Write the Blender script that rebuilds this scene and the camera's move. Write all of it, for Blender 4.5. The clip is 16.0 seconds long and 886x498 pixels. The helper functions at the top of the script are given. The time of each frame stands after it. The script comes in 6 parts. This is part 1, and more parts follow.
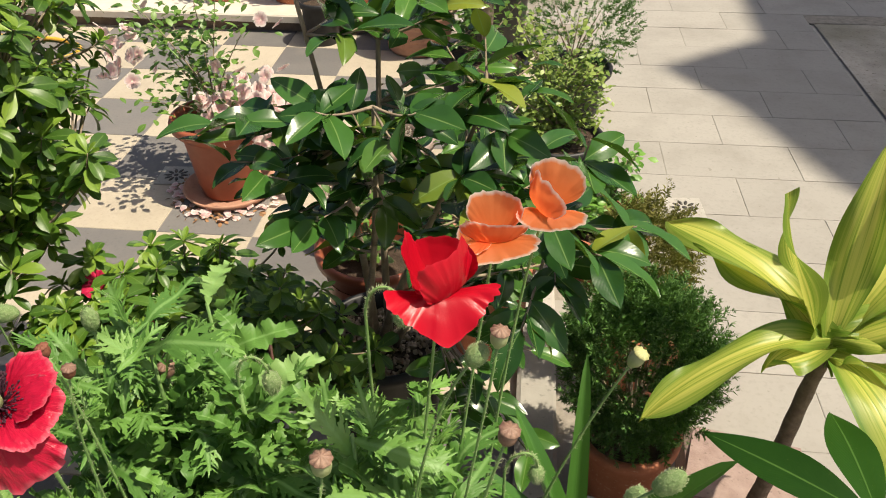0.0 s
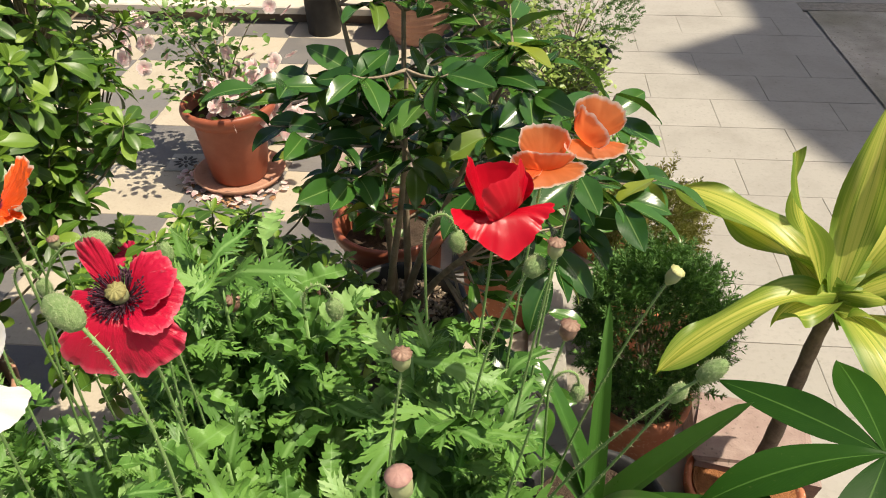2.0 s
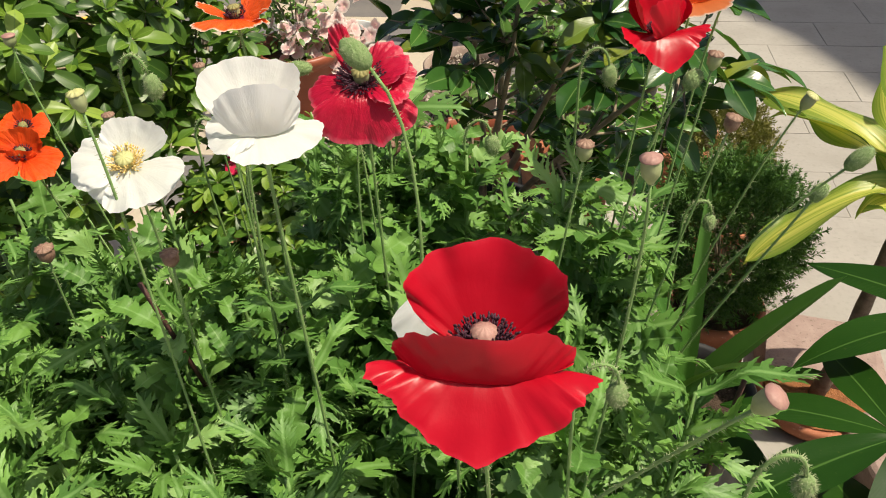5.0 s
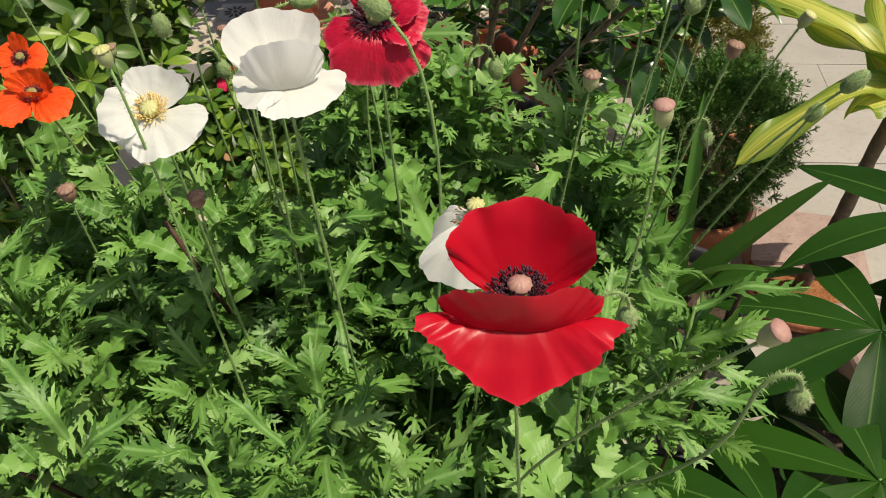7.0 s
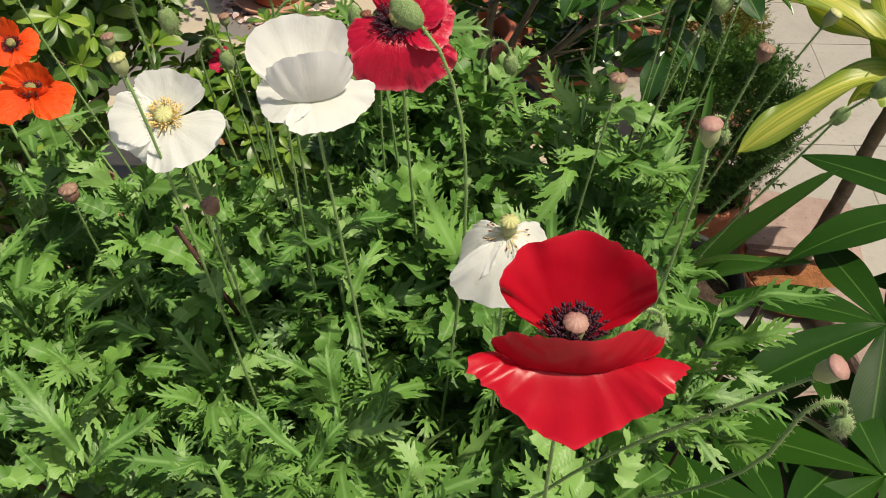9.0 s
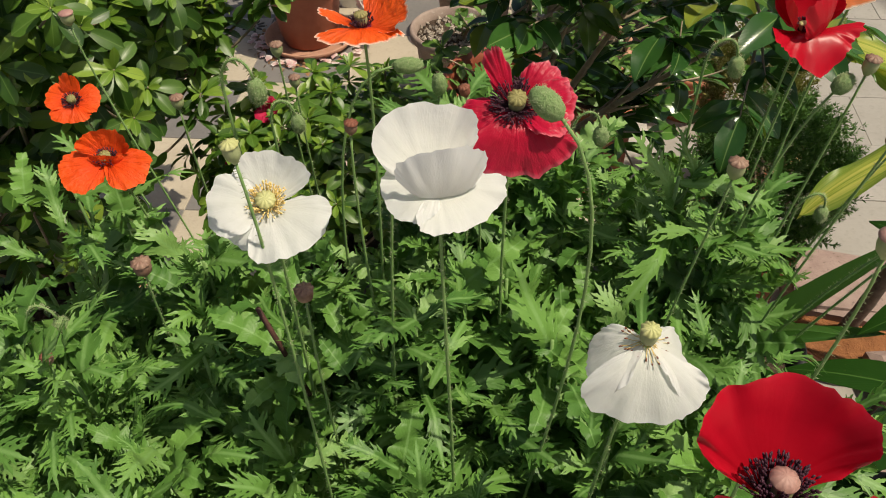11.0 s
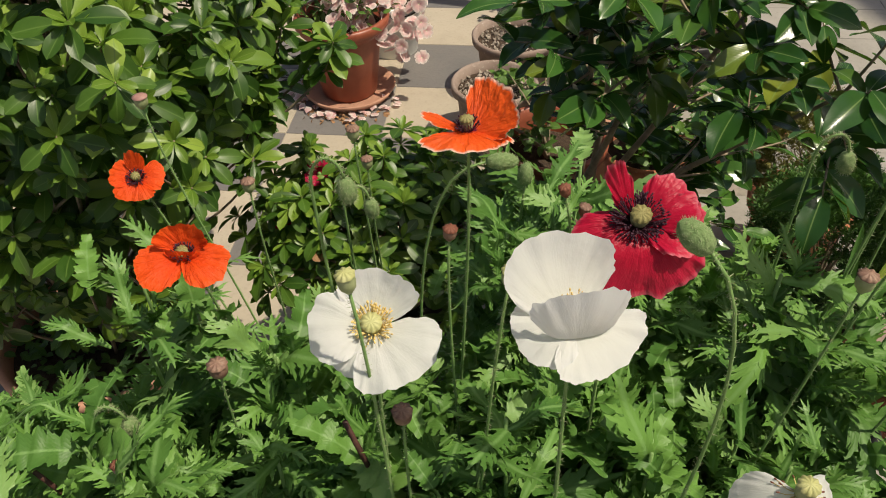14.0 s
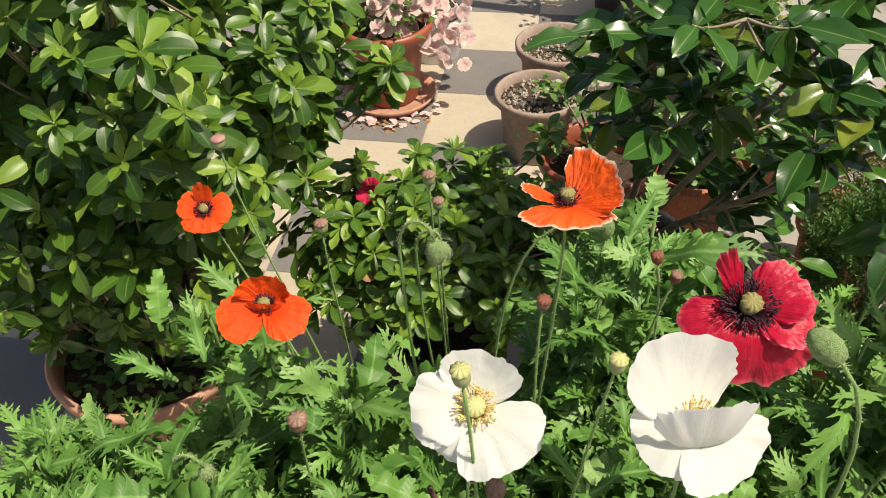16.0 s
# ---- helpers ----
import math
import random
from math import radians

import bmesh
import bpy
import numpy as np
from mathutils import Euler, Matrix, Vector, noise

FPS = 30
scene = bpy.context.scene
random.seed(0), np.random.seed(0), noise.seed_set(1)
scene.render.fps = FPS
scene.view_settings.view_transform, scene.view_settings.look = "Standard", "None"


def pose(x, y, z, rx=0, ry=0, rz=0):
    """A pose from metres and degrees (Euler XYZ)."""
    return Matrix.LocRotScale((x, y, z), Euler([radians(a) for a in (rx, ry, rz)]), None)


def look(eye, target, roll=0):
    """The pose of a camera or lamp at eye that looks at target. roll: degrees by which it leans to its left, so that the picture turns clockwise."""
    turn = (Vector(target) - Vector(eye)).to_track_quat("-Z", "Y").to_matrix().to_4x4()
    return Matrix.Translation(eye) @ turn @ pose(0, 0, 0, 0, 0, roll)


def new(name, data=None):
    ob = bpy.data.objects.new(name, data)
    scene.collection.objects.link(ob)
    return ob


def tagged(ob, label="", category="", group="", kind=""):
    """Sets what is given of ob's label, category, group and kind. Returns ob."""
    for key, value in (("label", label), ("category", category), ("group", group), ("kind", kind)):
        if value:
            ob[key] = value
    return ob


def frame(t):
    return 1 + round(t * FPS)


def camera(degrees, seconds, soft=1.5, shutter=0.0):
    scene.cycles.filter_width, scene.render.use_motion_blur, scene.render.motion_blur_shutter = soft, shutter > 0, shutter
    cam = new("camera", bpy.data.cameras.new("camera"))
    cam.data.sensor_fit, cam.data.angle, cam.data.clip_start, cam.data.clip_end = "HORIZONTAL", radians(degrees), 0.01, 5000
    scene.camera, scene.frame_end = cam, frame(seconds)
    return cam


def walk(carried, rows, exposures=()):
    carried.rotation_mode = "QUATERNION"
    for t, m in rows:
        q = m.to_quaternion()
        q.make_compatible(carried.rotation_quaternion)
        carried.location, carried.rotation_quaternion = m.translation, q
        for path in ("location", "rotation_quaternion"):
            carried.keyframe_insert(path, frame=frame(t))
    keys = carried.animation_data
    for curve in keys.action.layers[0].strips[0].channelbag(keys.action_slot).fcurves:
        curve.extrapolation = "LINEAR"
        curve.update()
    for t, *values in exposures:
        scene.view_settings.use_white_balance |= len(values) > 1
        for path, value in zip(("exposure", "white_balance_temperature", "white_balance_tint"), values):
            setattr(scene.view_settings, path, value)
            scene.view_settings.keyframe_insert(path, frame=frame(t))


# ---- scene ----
cam = camera(58.2, 16.0, soft=1.0)
PATH = [
    (0, (0.15, -0.011, 1.375), (0.067, 1.61, 0.207), -0.5),
    (0.5, (0.148, -0.023, 1.373), (0.064, 1.582, 0.182), -0.3),
    (1, (0.139, -0.038, 1.368), (0.055, 1.56, 0.169), -0.5),
    (1.5, (0.127, -0.06, 1.365), (0.051, 1.544, 0.172), -0.6),
    (2, (0.107, -0.086, 1.365), (0.042, 1.532, 0.192), -0.8),
    (2.5, (0.083, -0.105, 1.36), (0.024, 1.53, 0.209), -1.0),
    (3, (0.063, -0.122, 1.352), (0.003, 1.52, 0.211), -1.0),
    (3.5, (0.052, -0.149, 1.345), (-0.026, 1.49, 0.202), -1.2),
    (4, (0.035, -0.175, 1.342), (-0.071, 1.454, 0.186), -1.7),
    (4.5, (0.02, -0.202, 1.328), (-0.108, 1.404, 0.143), -2.1),
    (5, (0.004, -0.23, 1.313), (-0.138, 1.35, 0.096), -2.5),
    (5.2, (0.003, -0.242, 1.316), (-0.146, 1.322, 0.079), -2.9),
    (7.3, (-0.019, -0.231, 1.354), (-0.113, 1.142, -0.098), -3.9),
    (7.5, (-0.02, -0.223, 1.354), (-0.108, 1.132, -0.115), -3.9),
    (8, (-0.025, -0.219, 1.36), (-0.102, 1.136, -0.109), -3.4),
    (8.2, (-0.028, -0.217, 1.363), (-0.097, 1.135, -0.109), -3.1),
    (10.3, (-0.09, -0.17, 1.359), (-0.157, 1.211, -0.087), -1.6),
    (10.5, (-0.097, -0.163, 1.36), (-0.168, 1.224, -0.079), -1.6),
    (11, (-0.114, -0.153, 1.362), (-0.193, 1.266, -0.045), -1.8),
    (11.5, (-0.126, -0.139, 1.37), (-0.22, 1.312, -0.002), -2.0),
    (12, (-0.134, -0.122, 1.365), (-0.24, 1.358, 0.025), -2.2),
    (12.5, (-0.144, -0.11, 1.368), (-0.257, 1.387, 0.047), -2.4),
    (13, (-0.155, -0.105, 1.366), (-0.272, 1.392, 0.045), -2.3),
    (13.5, (-0.163, -0.105, 1.371), (-0.281, 1.387, 0.044), -2.3),
    (14, (-0.17, -0.097, 1.375), (-0.302, 1.385, 0.039), -2.5),
    (14.5, (-0.182, -0.089, 1.383), (-0.332, 1.388, 0.042), -2.8),
    (15, (-0.194, -0.081, 1.396), (-0.362, 1.39, 0.051), -3.0),
    (15.5, (-0.204, -0.068, 1.4), (-0.384, 1.401, 0.055), -2.8),
    (16, (-0.217, -0.063, 1.409), (-0.407, 1.402, 0.06), -2.6),
]
walk(cam, [(t, look(eye, target, roll)) for t, eye, target, roll in PATH], [(0.0, 0.57), (3.5, 0.64), (5.0, 0.45), (8.0, 0.27), (10.5, 0.14), (12.5, -0.12), (13.5, -0.11), (14.5, 0.17), (16.0, 0.44)])

# ---- light ----
SUN = Vector((0.48, -0.12, 1.0))  # towards the sun
sun_data = bpy.data.lights.new("sun", "SUN")
sun_data.energy, sun_data.angle, sun_data.color = 4.7, radians(0.53), (1.0, 0.89, 0.70)
sun = new("sun", sun_data)
sun.matrix_world = look(SUN * 10, (0, 0, 0))
sky_world = bpy.data.worlds.new("sky")
scene.world = sky_world
sky_world.use_nodes = True
sky_tex = sky_world.node_tree.nodes.new("ShaderNodeTexSky")
sky_tex.sky_type, sky_tex.sun_disc = "NISHITA", False
sky_tex.dust_density, sky_tex.air_density = 5.0, 1.0
sky_tex.sun_elevation = math.atan2(SUN.z, math.hypot(SUN.x, SUN.y))
sky_tex.sun_rotation = math.atan2(SUN.x, SUN.y)
sky_world.node_tree.links.new(sky_tex.outputs[0], sky_world.node_tree.nodes["Background"].inputs[0])
sky_world.node_tree.nodes["Background"].inputs[1].default_value = 0.069


# ---- materials ----
class Nodes:
    """Helps to build node trees."""

    def __init__(self, name):
        self.mat = bpy.data.materials.new(name)
        self.mat.use_nodes = True
        self.tree = self.mat.node_tree
        self.tree.nodes.clear()
        self.out = self.tree.nodes.new("ShaderNodeOutputMaterial")

    def add(self, kind, *inputs, op="", clamp=False):
        node = self.tree.nodes.new("ShaderNode" + kind)
        if op:
            node.operation, node.use_clamp = op, clamp
        for key, value in enumerate(inputs):
            self.put(node, key, value)
        return node

    def put(self, node, key, value):
        if value is None:
            return
        if isinstance(value, bpy.types.NodeSocket):
            self.tree.links.new(value, node.inputs[key])
        else:
            node.inputs[key].default_value = value

    def math(self, op, a, b=0.0, clamp=False):
        return self.add("Math", a, b, op=op, clamp=clamp).outputs[0]

    def mix(self, fac, a, b):
        node = self.add("MixRGB")
        self.put(node, 0, fac)
        for k, v in ((1, a), (2, b)):
            self.put(node, k, v if isinstance(v, bpy.types.NodeSocket) else (*v, 1.0))
        return node.outputs[0]

    def noise(self, vector, scale, detail=3.0, rough=0.55):
        node = self.add("TexNoise")
        self.put(node, "Vector", vector)
        node.inputs["Scale"].default_value, node.inputs["Detail"].default_value, node.inputs["Roughness"].default_value = scale, detail, rough
        return node.outputs["Fac"]

    def ramp(self, value, lo, hi):
        node = self.add("MapRange", value, lo, hi, 0.0, 1.0)
        node.clamp = True
        return node.outputs[0]

    def bump(self, height, strength, distance):
        node = self.add("Bump")
        self.put(node, "Height", height)
        node.inputs["Strength"].default_value, node.inputs["Distance"].default_value = strength, distance
        return node.outputs[0]

    def surface(self, color, rough, normal=None, translucent=None, share=0.3, spec=0.5, coat=0.0, metal=0.0):
        p = self.add("BsdfPrincipled")
        self.put(p, "Base Color", color if isinstance(color, bpy.types.NodeSocket) else (*color, 1.0))
        self.put(p, "Roughness", rough)
        self.put(p, "Specular IOR Level", spec)
        self.put(p, "Coat Weight", coat)
        self.put(p, "Metallic", metal)
        self.put(p, "Normal", normal)
        shader = p.outputs[0]
        if translucent is not None:
            t = self.add("BsdfTranslucent")
            self.put(t, 0, translucent if isinstance(translucent, bpy.types.NodeSocket) else (*translucent, 1.0))
            shader = self.add("MixShader", share, shader, t.outputs[0]).outputs[0]
        self.tree.links.new(shader, self.out.inputs[0])
        return self.mat


def leaf_material(name, dark, light, rib, rough=0.4, share=0.28, veins=9.0, tilt=2.2, ribwidth=0.05, island=False, spec=0.5, young=None, relief=0.14):
    n = Nodes(name)
    uv = n.add("UVMap").outputs[0]
    sep = n.add("SeparateXYZ", uv)
    off = n.math("ABSOLUTE", n.math("SUBTRACT", sep.outputs[0], 0.5))
    rnd = n.add("NewGeometry").outputs["Random Per Island"] if island else n.add("ObjectInfo").outputs["Random"]
    here = n.add("TexCoord").outputs["Object"]
    fine = n.noise(here, 60.0)
    tone = n.math("ADD", n.math("MULTIPLY", n.math("POWER", rnd, 1.5), 0.85), n.math("MULTIPLY", fine, 0.35), True)
    color = n.mix(tone, dark, light)
    if young:
        color = n.mix(n.ramp(rnd, 0.84, 0.97), color, young)
    line = n.math("SUBTRACT", 1.0, n.ramp(off, ribwidth * 0.3, ribwidth))
    color = n.mix(n.math("MULTIPLY", line, 0.65), color, rib)
    speck = n.ramp(n.noise(here, 230.0, 2.0), 0.68, 0.8)
    color = n.mix(n.math("MULTIPLY", speck, 0.12), color, (0.25, 0.2, 0.08))
    phase = n.math("MULTIPLY", n.math("SUBTRACT", sep.outputs[1], n.math("MULTIPLY", off, 1.0 / tilt)), veins * 6.283)
    vein = n.math("POWER", n.math("ABSOLUTE", n.math("SINE", phase)), 0.35)
    height = n.math("SUBTRACT", n.math("ADD", vein, n.math("MULTIPLY", fine, 0.6)), n.math("MULTIPLY", line, 0.8))
    glow = n.mix(0.55, color, (0.16, 0.30, 0.02))
    return n.surface(color, n.math("ADD", rough - 0.06, n.math("MULTIPLY", fine, 0.12)), n.bump(height, relief, 0.0015), glow, share, spec)


def petal_material(name, inner, outer, edge, heart, edgewidth=0.06, heartsize=0.12, share=0.3, rough=0.5, streak=0.25, crease=0.25):
    n = Nodes(name)
    sep = n.add("SeparateXYZ", n.add("UVMap").outputs[0])
    ray = n.add("CombineXYZ", n.math("MULTIPLY", sep.outputs[0], 34.0), n.math("MULTIPLY", sep.outputs[1], 2.2), n.add("ObjectInfo").outputs["Random"])
    lines = n.noise(ray.outputs[0], 1.0, 4.0, 0.6)
    here = n.add("TexCoord").outputs["Object"]
    cloud = n.noise(here, 70.0, 4.0)
    t = n.math("ADD", n.ramp(sep.outputs[1], 0.1, 0.95), n.math("MULTIPLY", n.math("SUBTRACT", cloud, 0.5), 0.7), True)
    color = n.mix(t, inner, outer)
    color = n.mix(n.math("MULTIPLY", n.ramp(lines, 0.45, 0.7), streak), color, tuple(c * 0.72 for c in inner))
    wob = n.math("ADD", sep.outputs[1], n.math("MULTIPLY", n.math("SUBTRACT", lines, 0.5), 0.1))
    color = n.mix(n.ramp(wob, 1.0 - edgewidth * 1.4, 1.0 - edgewidth * 0.2), color, edge)
    color = n.mix(n.math("SUBTRACT", 1.0, n.ramp(wob, heartsize * 0.75, heartsize)), color, heart)
    height = n.math("ADD", n.math("MULTIPLY", lines, 1.3), n.math("MULTIPLY", n.noise(here, 210.0, 3.0), 0.7))
    height = n.math("ADD", height, n.math("MULTIPLY", cloud, 0.8))
    return n.surface(color, rough, n.bump(height, crease, 0.004), color, share, 0.3)


def plain_material(name, a, b, scale, rough=0.7, bump=0.3, dist=0.004, spec=0.4, island=False, fleck=None, big=None):
    n = Nodes(name)
    here = n.add("TexCoord").outputs["Object"]
    fac = n.noise(here, scale, 6.0, 0.62)
    wide = n.noise(here, scale * 0.13, 3.0)
    color = n.mix(n.ramp(fac, 0.3, 0.72), a, b)
    if big:
        color = n.mix(n.math("MULTIPLY", n.ramp(wide, 0.45, 0.7), 0.6), color, big)
    if island:
        rnd = n.add("NewGeometry").outputs["Random Per Island"]
        color = n.mix(n.math("MULTIPLY", rnd, 0.7), color, tuple(c * 0.45 for c in a))
    if fleck:
        color = n.mix(n.ramp(n.noise(here, scale * 5, 2.0), 0.62, 0.72), color, fleck)
    height = n.math("ADD", fac, n.math("MULTIPLY", n.noise(here, scale * 6, 3.0), 0.5))
    return n.surface(color, rough, n.bump(height, bump, dist), None, 0, spec)


def piece_material(name, a, b, stain, scale=9.0, rough=0.6):
    """Tiles and slabs: each piece a little different, with broad stains and fine grain."""
    n = Nodes(name)
    spot = n.add("NewGeometry").outputs["Position"]
    rnd = n.add("ObjectInfo").outputs["Random"]
    fine = n.noise(spot, scale * 14, 5.0)
    mid = n.noise(spot, scale, 5.0, 0.6)
    color = n.mix(rnd, a, b)
    color = n.mix(n.math("MULTIPLY", n.ramp(mid, 0.44, 0.72), 0.62), color, stain)
    color = n.mix(n.math("MULTIPLY", n.ramp(fine, 0.52, 0.72), 0.22), color, tuple(c * 0.5 for c in a))
    dirt = n.ramp(n.noise(spot, 42.0, 2.0), 0.70, 0.76)
    color = n.mix(n.math("MULTIPLY", dirt, 0.35), color, (0.09, 0.075, 0.055))
    return n.surface(color, n.math("ADD", rough, n.math("MULTIPLY", mid, 0.15)), n.bump(n.math("ADD", fine, mid), 0.25, 0.002), None, 0, 0.4)


M_POPPY_LEAF = leaf_material("poppy_leaf", (0.043, 0.122, 0.022), (0.168, 0.330, 0.064), (0.20, 0.36, 0.11), 0.45, 0.20, 7.0, 1.6, 0.06, spec=0.28, young=(0.20, 0.34, 0.10))
M_POPPY_REST = leaf_material("poppy_foliage", (0.043, 0.122, 0.022), (0.168, 0.330, 0.064), (0.20, 0.36, 0.11), 0.45, 0.20, 7.0, 1.6, 0.06, spec=0.28, island=True, young=(0.20, 0.34, 0.10))
M_AZALEA_REST = leaf_material("azalea_foliage", (0.015, 0.058, 0.008), (0.092, 0.186, 0.021), (0.14, 0.24, 0.05), 0.40, 0.28, 6.0, 2.0, 0.05, island=True, young=(0.26, 0.38, 0.05), relief=0.045)
M_AZALEA_YOUNG = leaf_material("young_azalea_leaf", (0.095, 0.188, 0.019), (0.195, 0.320, 0.038), (0.26, 0.38, 0.08), 0.40, 0.34, 6.0, 2.0, 0.05, island=True, relief=0.045)
M_CAMELLIA = leaf_material("camellia_leaf", (0.011, 0.045, 0.012), (0.050, 0.135, 0.022), (0.18, 0.28, 0.08), 0.24, 0.18, 7.0, 1.8, 0.035, young=(0.19, 0.23, 0.03), relief=0.045)
M_CAMELLIA_REST = leaf_material("camellia_foliage", (0.013, 0.050, 0.011), (0.066, 0.165, 0.022), (0.18, 0.28, 0.08), 0.24, 0.18, 7.0, 1.8, 0.035, island=True, relief=0.045)
M_SMALL_LEAF = leaf_material("small_leaf", (0.05, 0.13, 0.02), (0.16, 0.28, 0.05), (0.2, 0.3, 0.1), 0.4, 0.25, 4.0, 2.0, 0.05, island=True)
M_JADE = leaf_material("jade_leaf", (0.07, 0.18, 0.03), (0.19, 0.38, 0.06), (0.2, 0.38, 0.08), 0.35, 0.30, 4.0, 2.0, 0.05, island=True)
M_PALE_LEAF = leaf_material("pale_small_leaf", (0.12, 0.20, 0.03), (0.30, 0.38, 0.09), (0.3, 0.4, 0.1), 0.4, 0.25, 4.0, 2.0, 0.05, island=True)
M_PACHIRA = leaf_material("dark_leaflet", (0.007, 0.030, 0.004), (0.019, 0.062, 0.006), (0.07, 0.15, 0.03), 0.46, 0.06, 11.0, 1.5, 0.03, spec=0.10, relief=0.08)
M_STRAP = leaf_material("strap_leaf", (0.03, 0.10, 0.016), (0.07, 0.18, 0.03), (0.10, 0.22, 0.05), 0.3, 0.15, 1.0, 2.0, 0.02, spec=0.5, relief=0.05)
M_JUNIPER = leaf_material("juniper_needle", (0.030, 0.092, 0.020), (0.120, 0.250, 0.048), (0.07, 0.15, 0.04), 0.55, 0.12, 2.0, 2.0, 0.01, island=True)
M_JUNIPER_DRY = leaf_material("dry_needle", (0.14, 0.13, 0.03), (0.26, 0.25, 0.06), (0.15, 0.15, 0.04), 0.6, 0.15, 2.0, 2.0, 0.01, island=True)
M_STEM = plain_material("poppy_stem", (0.13, 0.24, 0.07), (0.20, 0.32, 0.10), 60.0, 0.55, 0.2, 0.001)
M_BUD = plain_material("bud_skin", (0.13, 0.23, 0.07), (0.28, 0.38, 0.16), 420.0, 0.6, 0.9, 0.002)
M_HAIR = plain_material("fine_hair", (0.28, 0.34, 0.17), (0.38, 0.42, 0.24), 50.0, 0.6, 0.1, 0.0005)
M_CAPSULE = plain_material("seed_pod", (0.24, 0.28, 0.12), (0.34, 0.37, 0.20), 80.0, 0.55, 0.3, 0.001)
M_POD_RAY = plain_material("pod_cap", (0.15, 0.075, 0.055), (0.30, 0.20, 0.14), 150.0, 0.6, 0.4, 0.001)
M_POD_PINK = plain_material("pod_cap_pink", (0.29, 0.15, 0.135), (0.40, 0.25, 0.20), 120.0, 0.6, 0.3, 0.001)
M_POD_YELLOW = plain_material("pod_cap_yellow", (0.36, 0.37, 0.14), (0.48, 0.48, 0.24), 120.0, 0.6, 0.3, 0.001)
M_STIGMA = plain_material("olive_stigma", (0.16, 0.14, 0.045), (0.30, 0.28, 0.11), 300.0, 0.7, 0.5, 0.001)
M_STAMEN_DARK = plain_material("dark_stamen", (0.022, 0.006, 0.014), (0.07, 0.02, 0.04), 200.0, 0.7, 0.2, 0.001)
M_STAMEN_GOLD = plain_material("gold_stamen", (0.66, 0.46, 0.12), (0.76, 0.62, 0.28), 200.0, 0.7, 0.2, 0.001)
M_BARK = plain_material("twig_bark", (0.20, 0.145, 0.10), (0.38, 0.31, 0.22), 45.0, 0.85, 0.7, 0.003, big=(0.10, 0.10, 0.06))
M_TRUNK = plain_material("cane_bark", (0.10, 0.075, 0.055), (0.22, 0.17, 0.13), 60.0, 0.8, 0.7, 0.003)
M_STICK = plain_material("stick", (0.13, 0.04, 0.025), (0.22, 0.09, 0.05), 60.0, 0.7, 0.5, 0.002)
M_STAKE = plain_material("dark_stake", (0.035, 0.016, 0.012), (0.10, 0.04, 0.028), 60.0, 0.6, 0.5, 0.002)
M_TERRACOTTA = plain_material("terracotta", (0.34, 0.115, 0.055), (0.46, 0.18, 0.095), 26.0, 0.75, 0.25, 0.002, fleck=(0.52, 0.30, 0.20), big=(0.26, 0.085, 0.045))
M_GLAZED = plain_material("red_brown_clay", (0.25, 0.066, 0.034), (0.33, 0.10, 0.055), 18.0, 0.42, 0.12, 0.002, big=(0.20, 0.055, 0.03))
M_TERRA_PALE = plain_material("pale_terracotta", (0.44, 0.22, 0.14), (0.54, 0.31, 0.21), 26.0, 0.8, 0.25, 0.002, fleck=(0.34, 0.17, 0.12), big=(0.36, 0.20, 0.14))
M_GREY_POT = plain_material("grey_clay", (0.23, 0.165, 0.135), (0.32, 0.25, 0.21), 22.0, 0.85, 0.3, 0.002, fleck=(0.38, 0.33, 0.29), big=(0.30, 0.26, 0.23))
M_BLACK_POT = plain_material("black_plastic", (0.012, 0.012, 0.013), (0.03, 0.03, 0.032), 30.0, 0.5, 0.15, 0.002)
M_WHITE_POT = plain_material("white_plastic", (0.70, 0.70, 0.68), (0.78, 0.78, 0.76), 20.0, 0.5, 0.1, 0.001)
M_SOIL = plain_material("potting_soil", (0.035, 0.022, 0.014), (0.09, 0.06, 0.04), 60.0, 0.95, 1.0, 0.01)
M_RED_SOIL = plain_material("red_soil", (0.19, 0.072, 0.025), (0.31, 0.13, 0.05), 55.0, 0.95, 1.0, 0.008)
M_GRAVEL = plain_material("pale_gravel", (0.32, 0.27, 0.22), (0.48, 0.42, 0.35), 30.0, 0.85, 0.5, 0.002, island=True)
M_CHIP = plain_material("bark_chip", (0.34, 0.25, 0.17), (0.46, 0.37, 0.27), 40.0, 0.85, 0.5, 0.002, island=True)
M_CONCRETE = plain_material("concrete", (0.30, 0.28, 0.25), (0.42, 0.40, 0.36), 12.0, 0.85, 0.4, 0.004, fleck=(0.20, 0.19, 0.17), big=(0.20, 0.19, 0.16))
M_STEP = plain_material("pale_stone_step", (0.50, 0.45, 0.38), (0.60, 0.55, 0.48), 14.0, 0.8, 0.3, 0.003, big=(0.36, 0.32, 0.26))
M_RISER = plain_material("brown_stone", (0.12, 0.085, 0.06), (0.20, 0.15, 0.11), 20.0, 0.8, 0.5, 0.004)
M_SLAB = plain_material("red_grey_stone", (0.23, 0.16, 0.14), (0.32, 0.24, 0.21), 24.0, 0.85, 0.5, 0.004, fleck=(0.16, 0.12, 0.10))
M_EARTH = plain_material("bare_earth", (0.34, 0.31, 0.265), (0.46, 0.42, 0.355), 12.0, 0.95, 0.8, 0.01, fleck=(0.20, 0.175, 0.135), big=(0.12, 0.115, 0.065))
M_GROUT = plain_material("dark_grout", (0.21, 0.19, 0.16), (0.35, 0.315, 0.265), 40.0, 0.9, 0.4, 0.003)
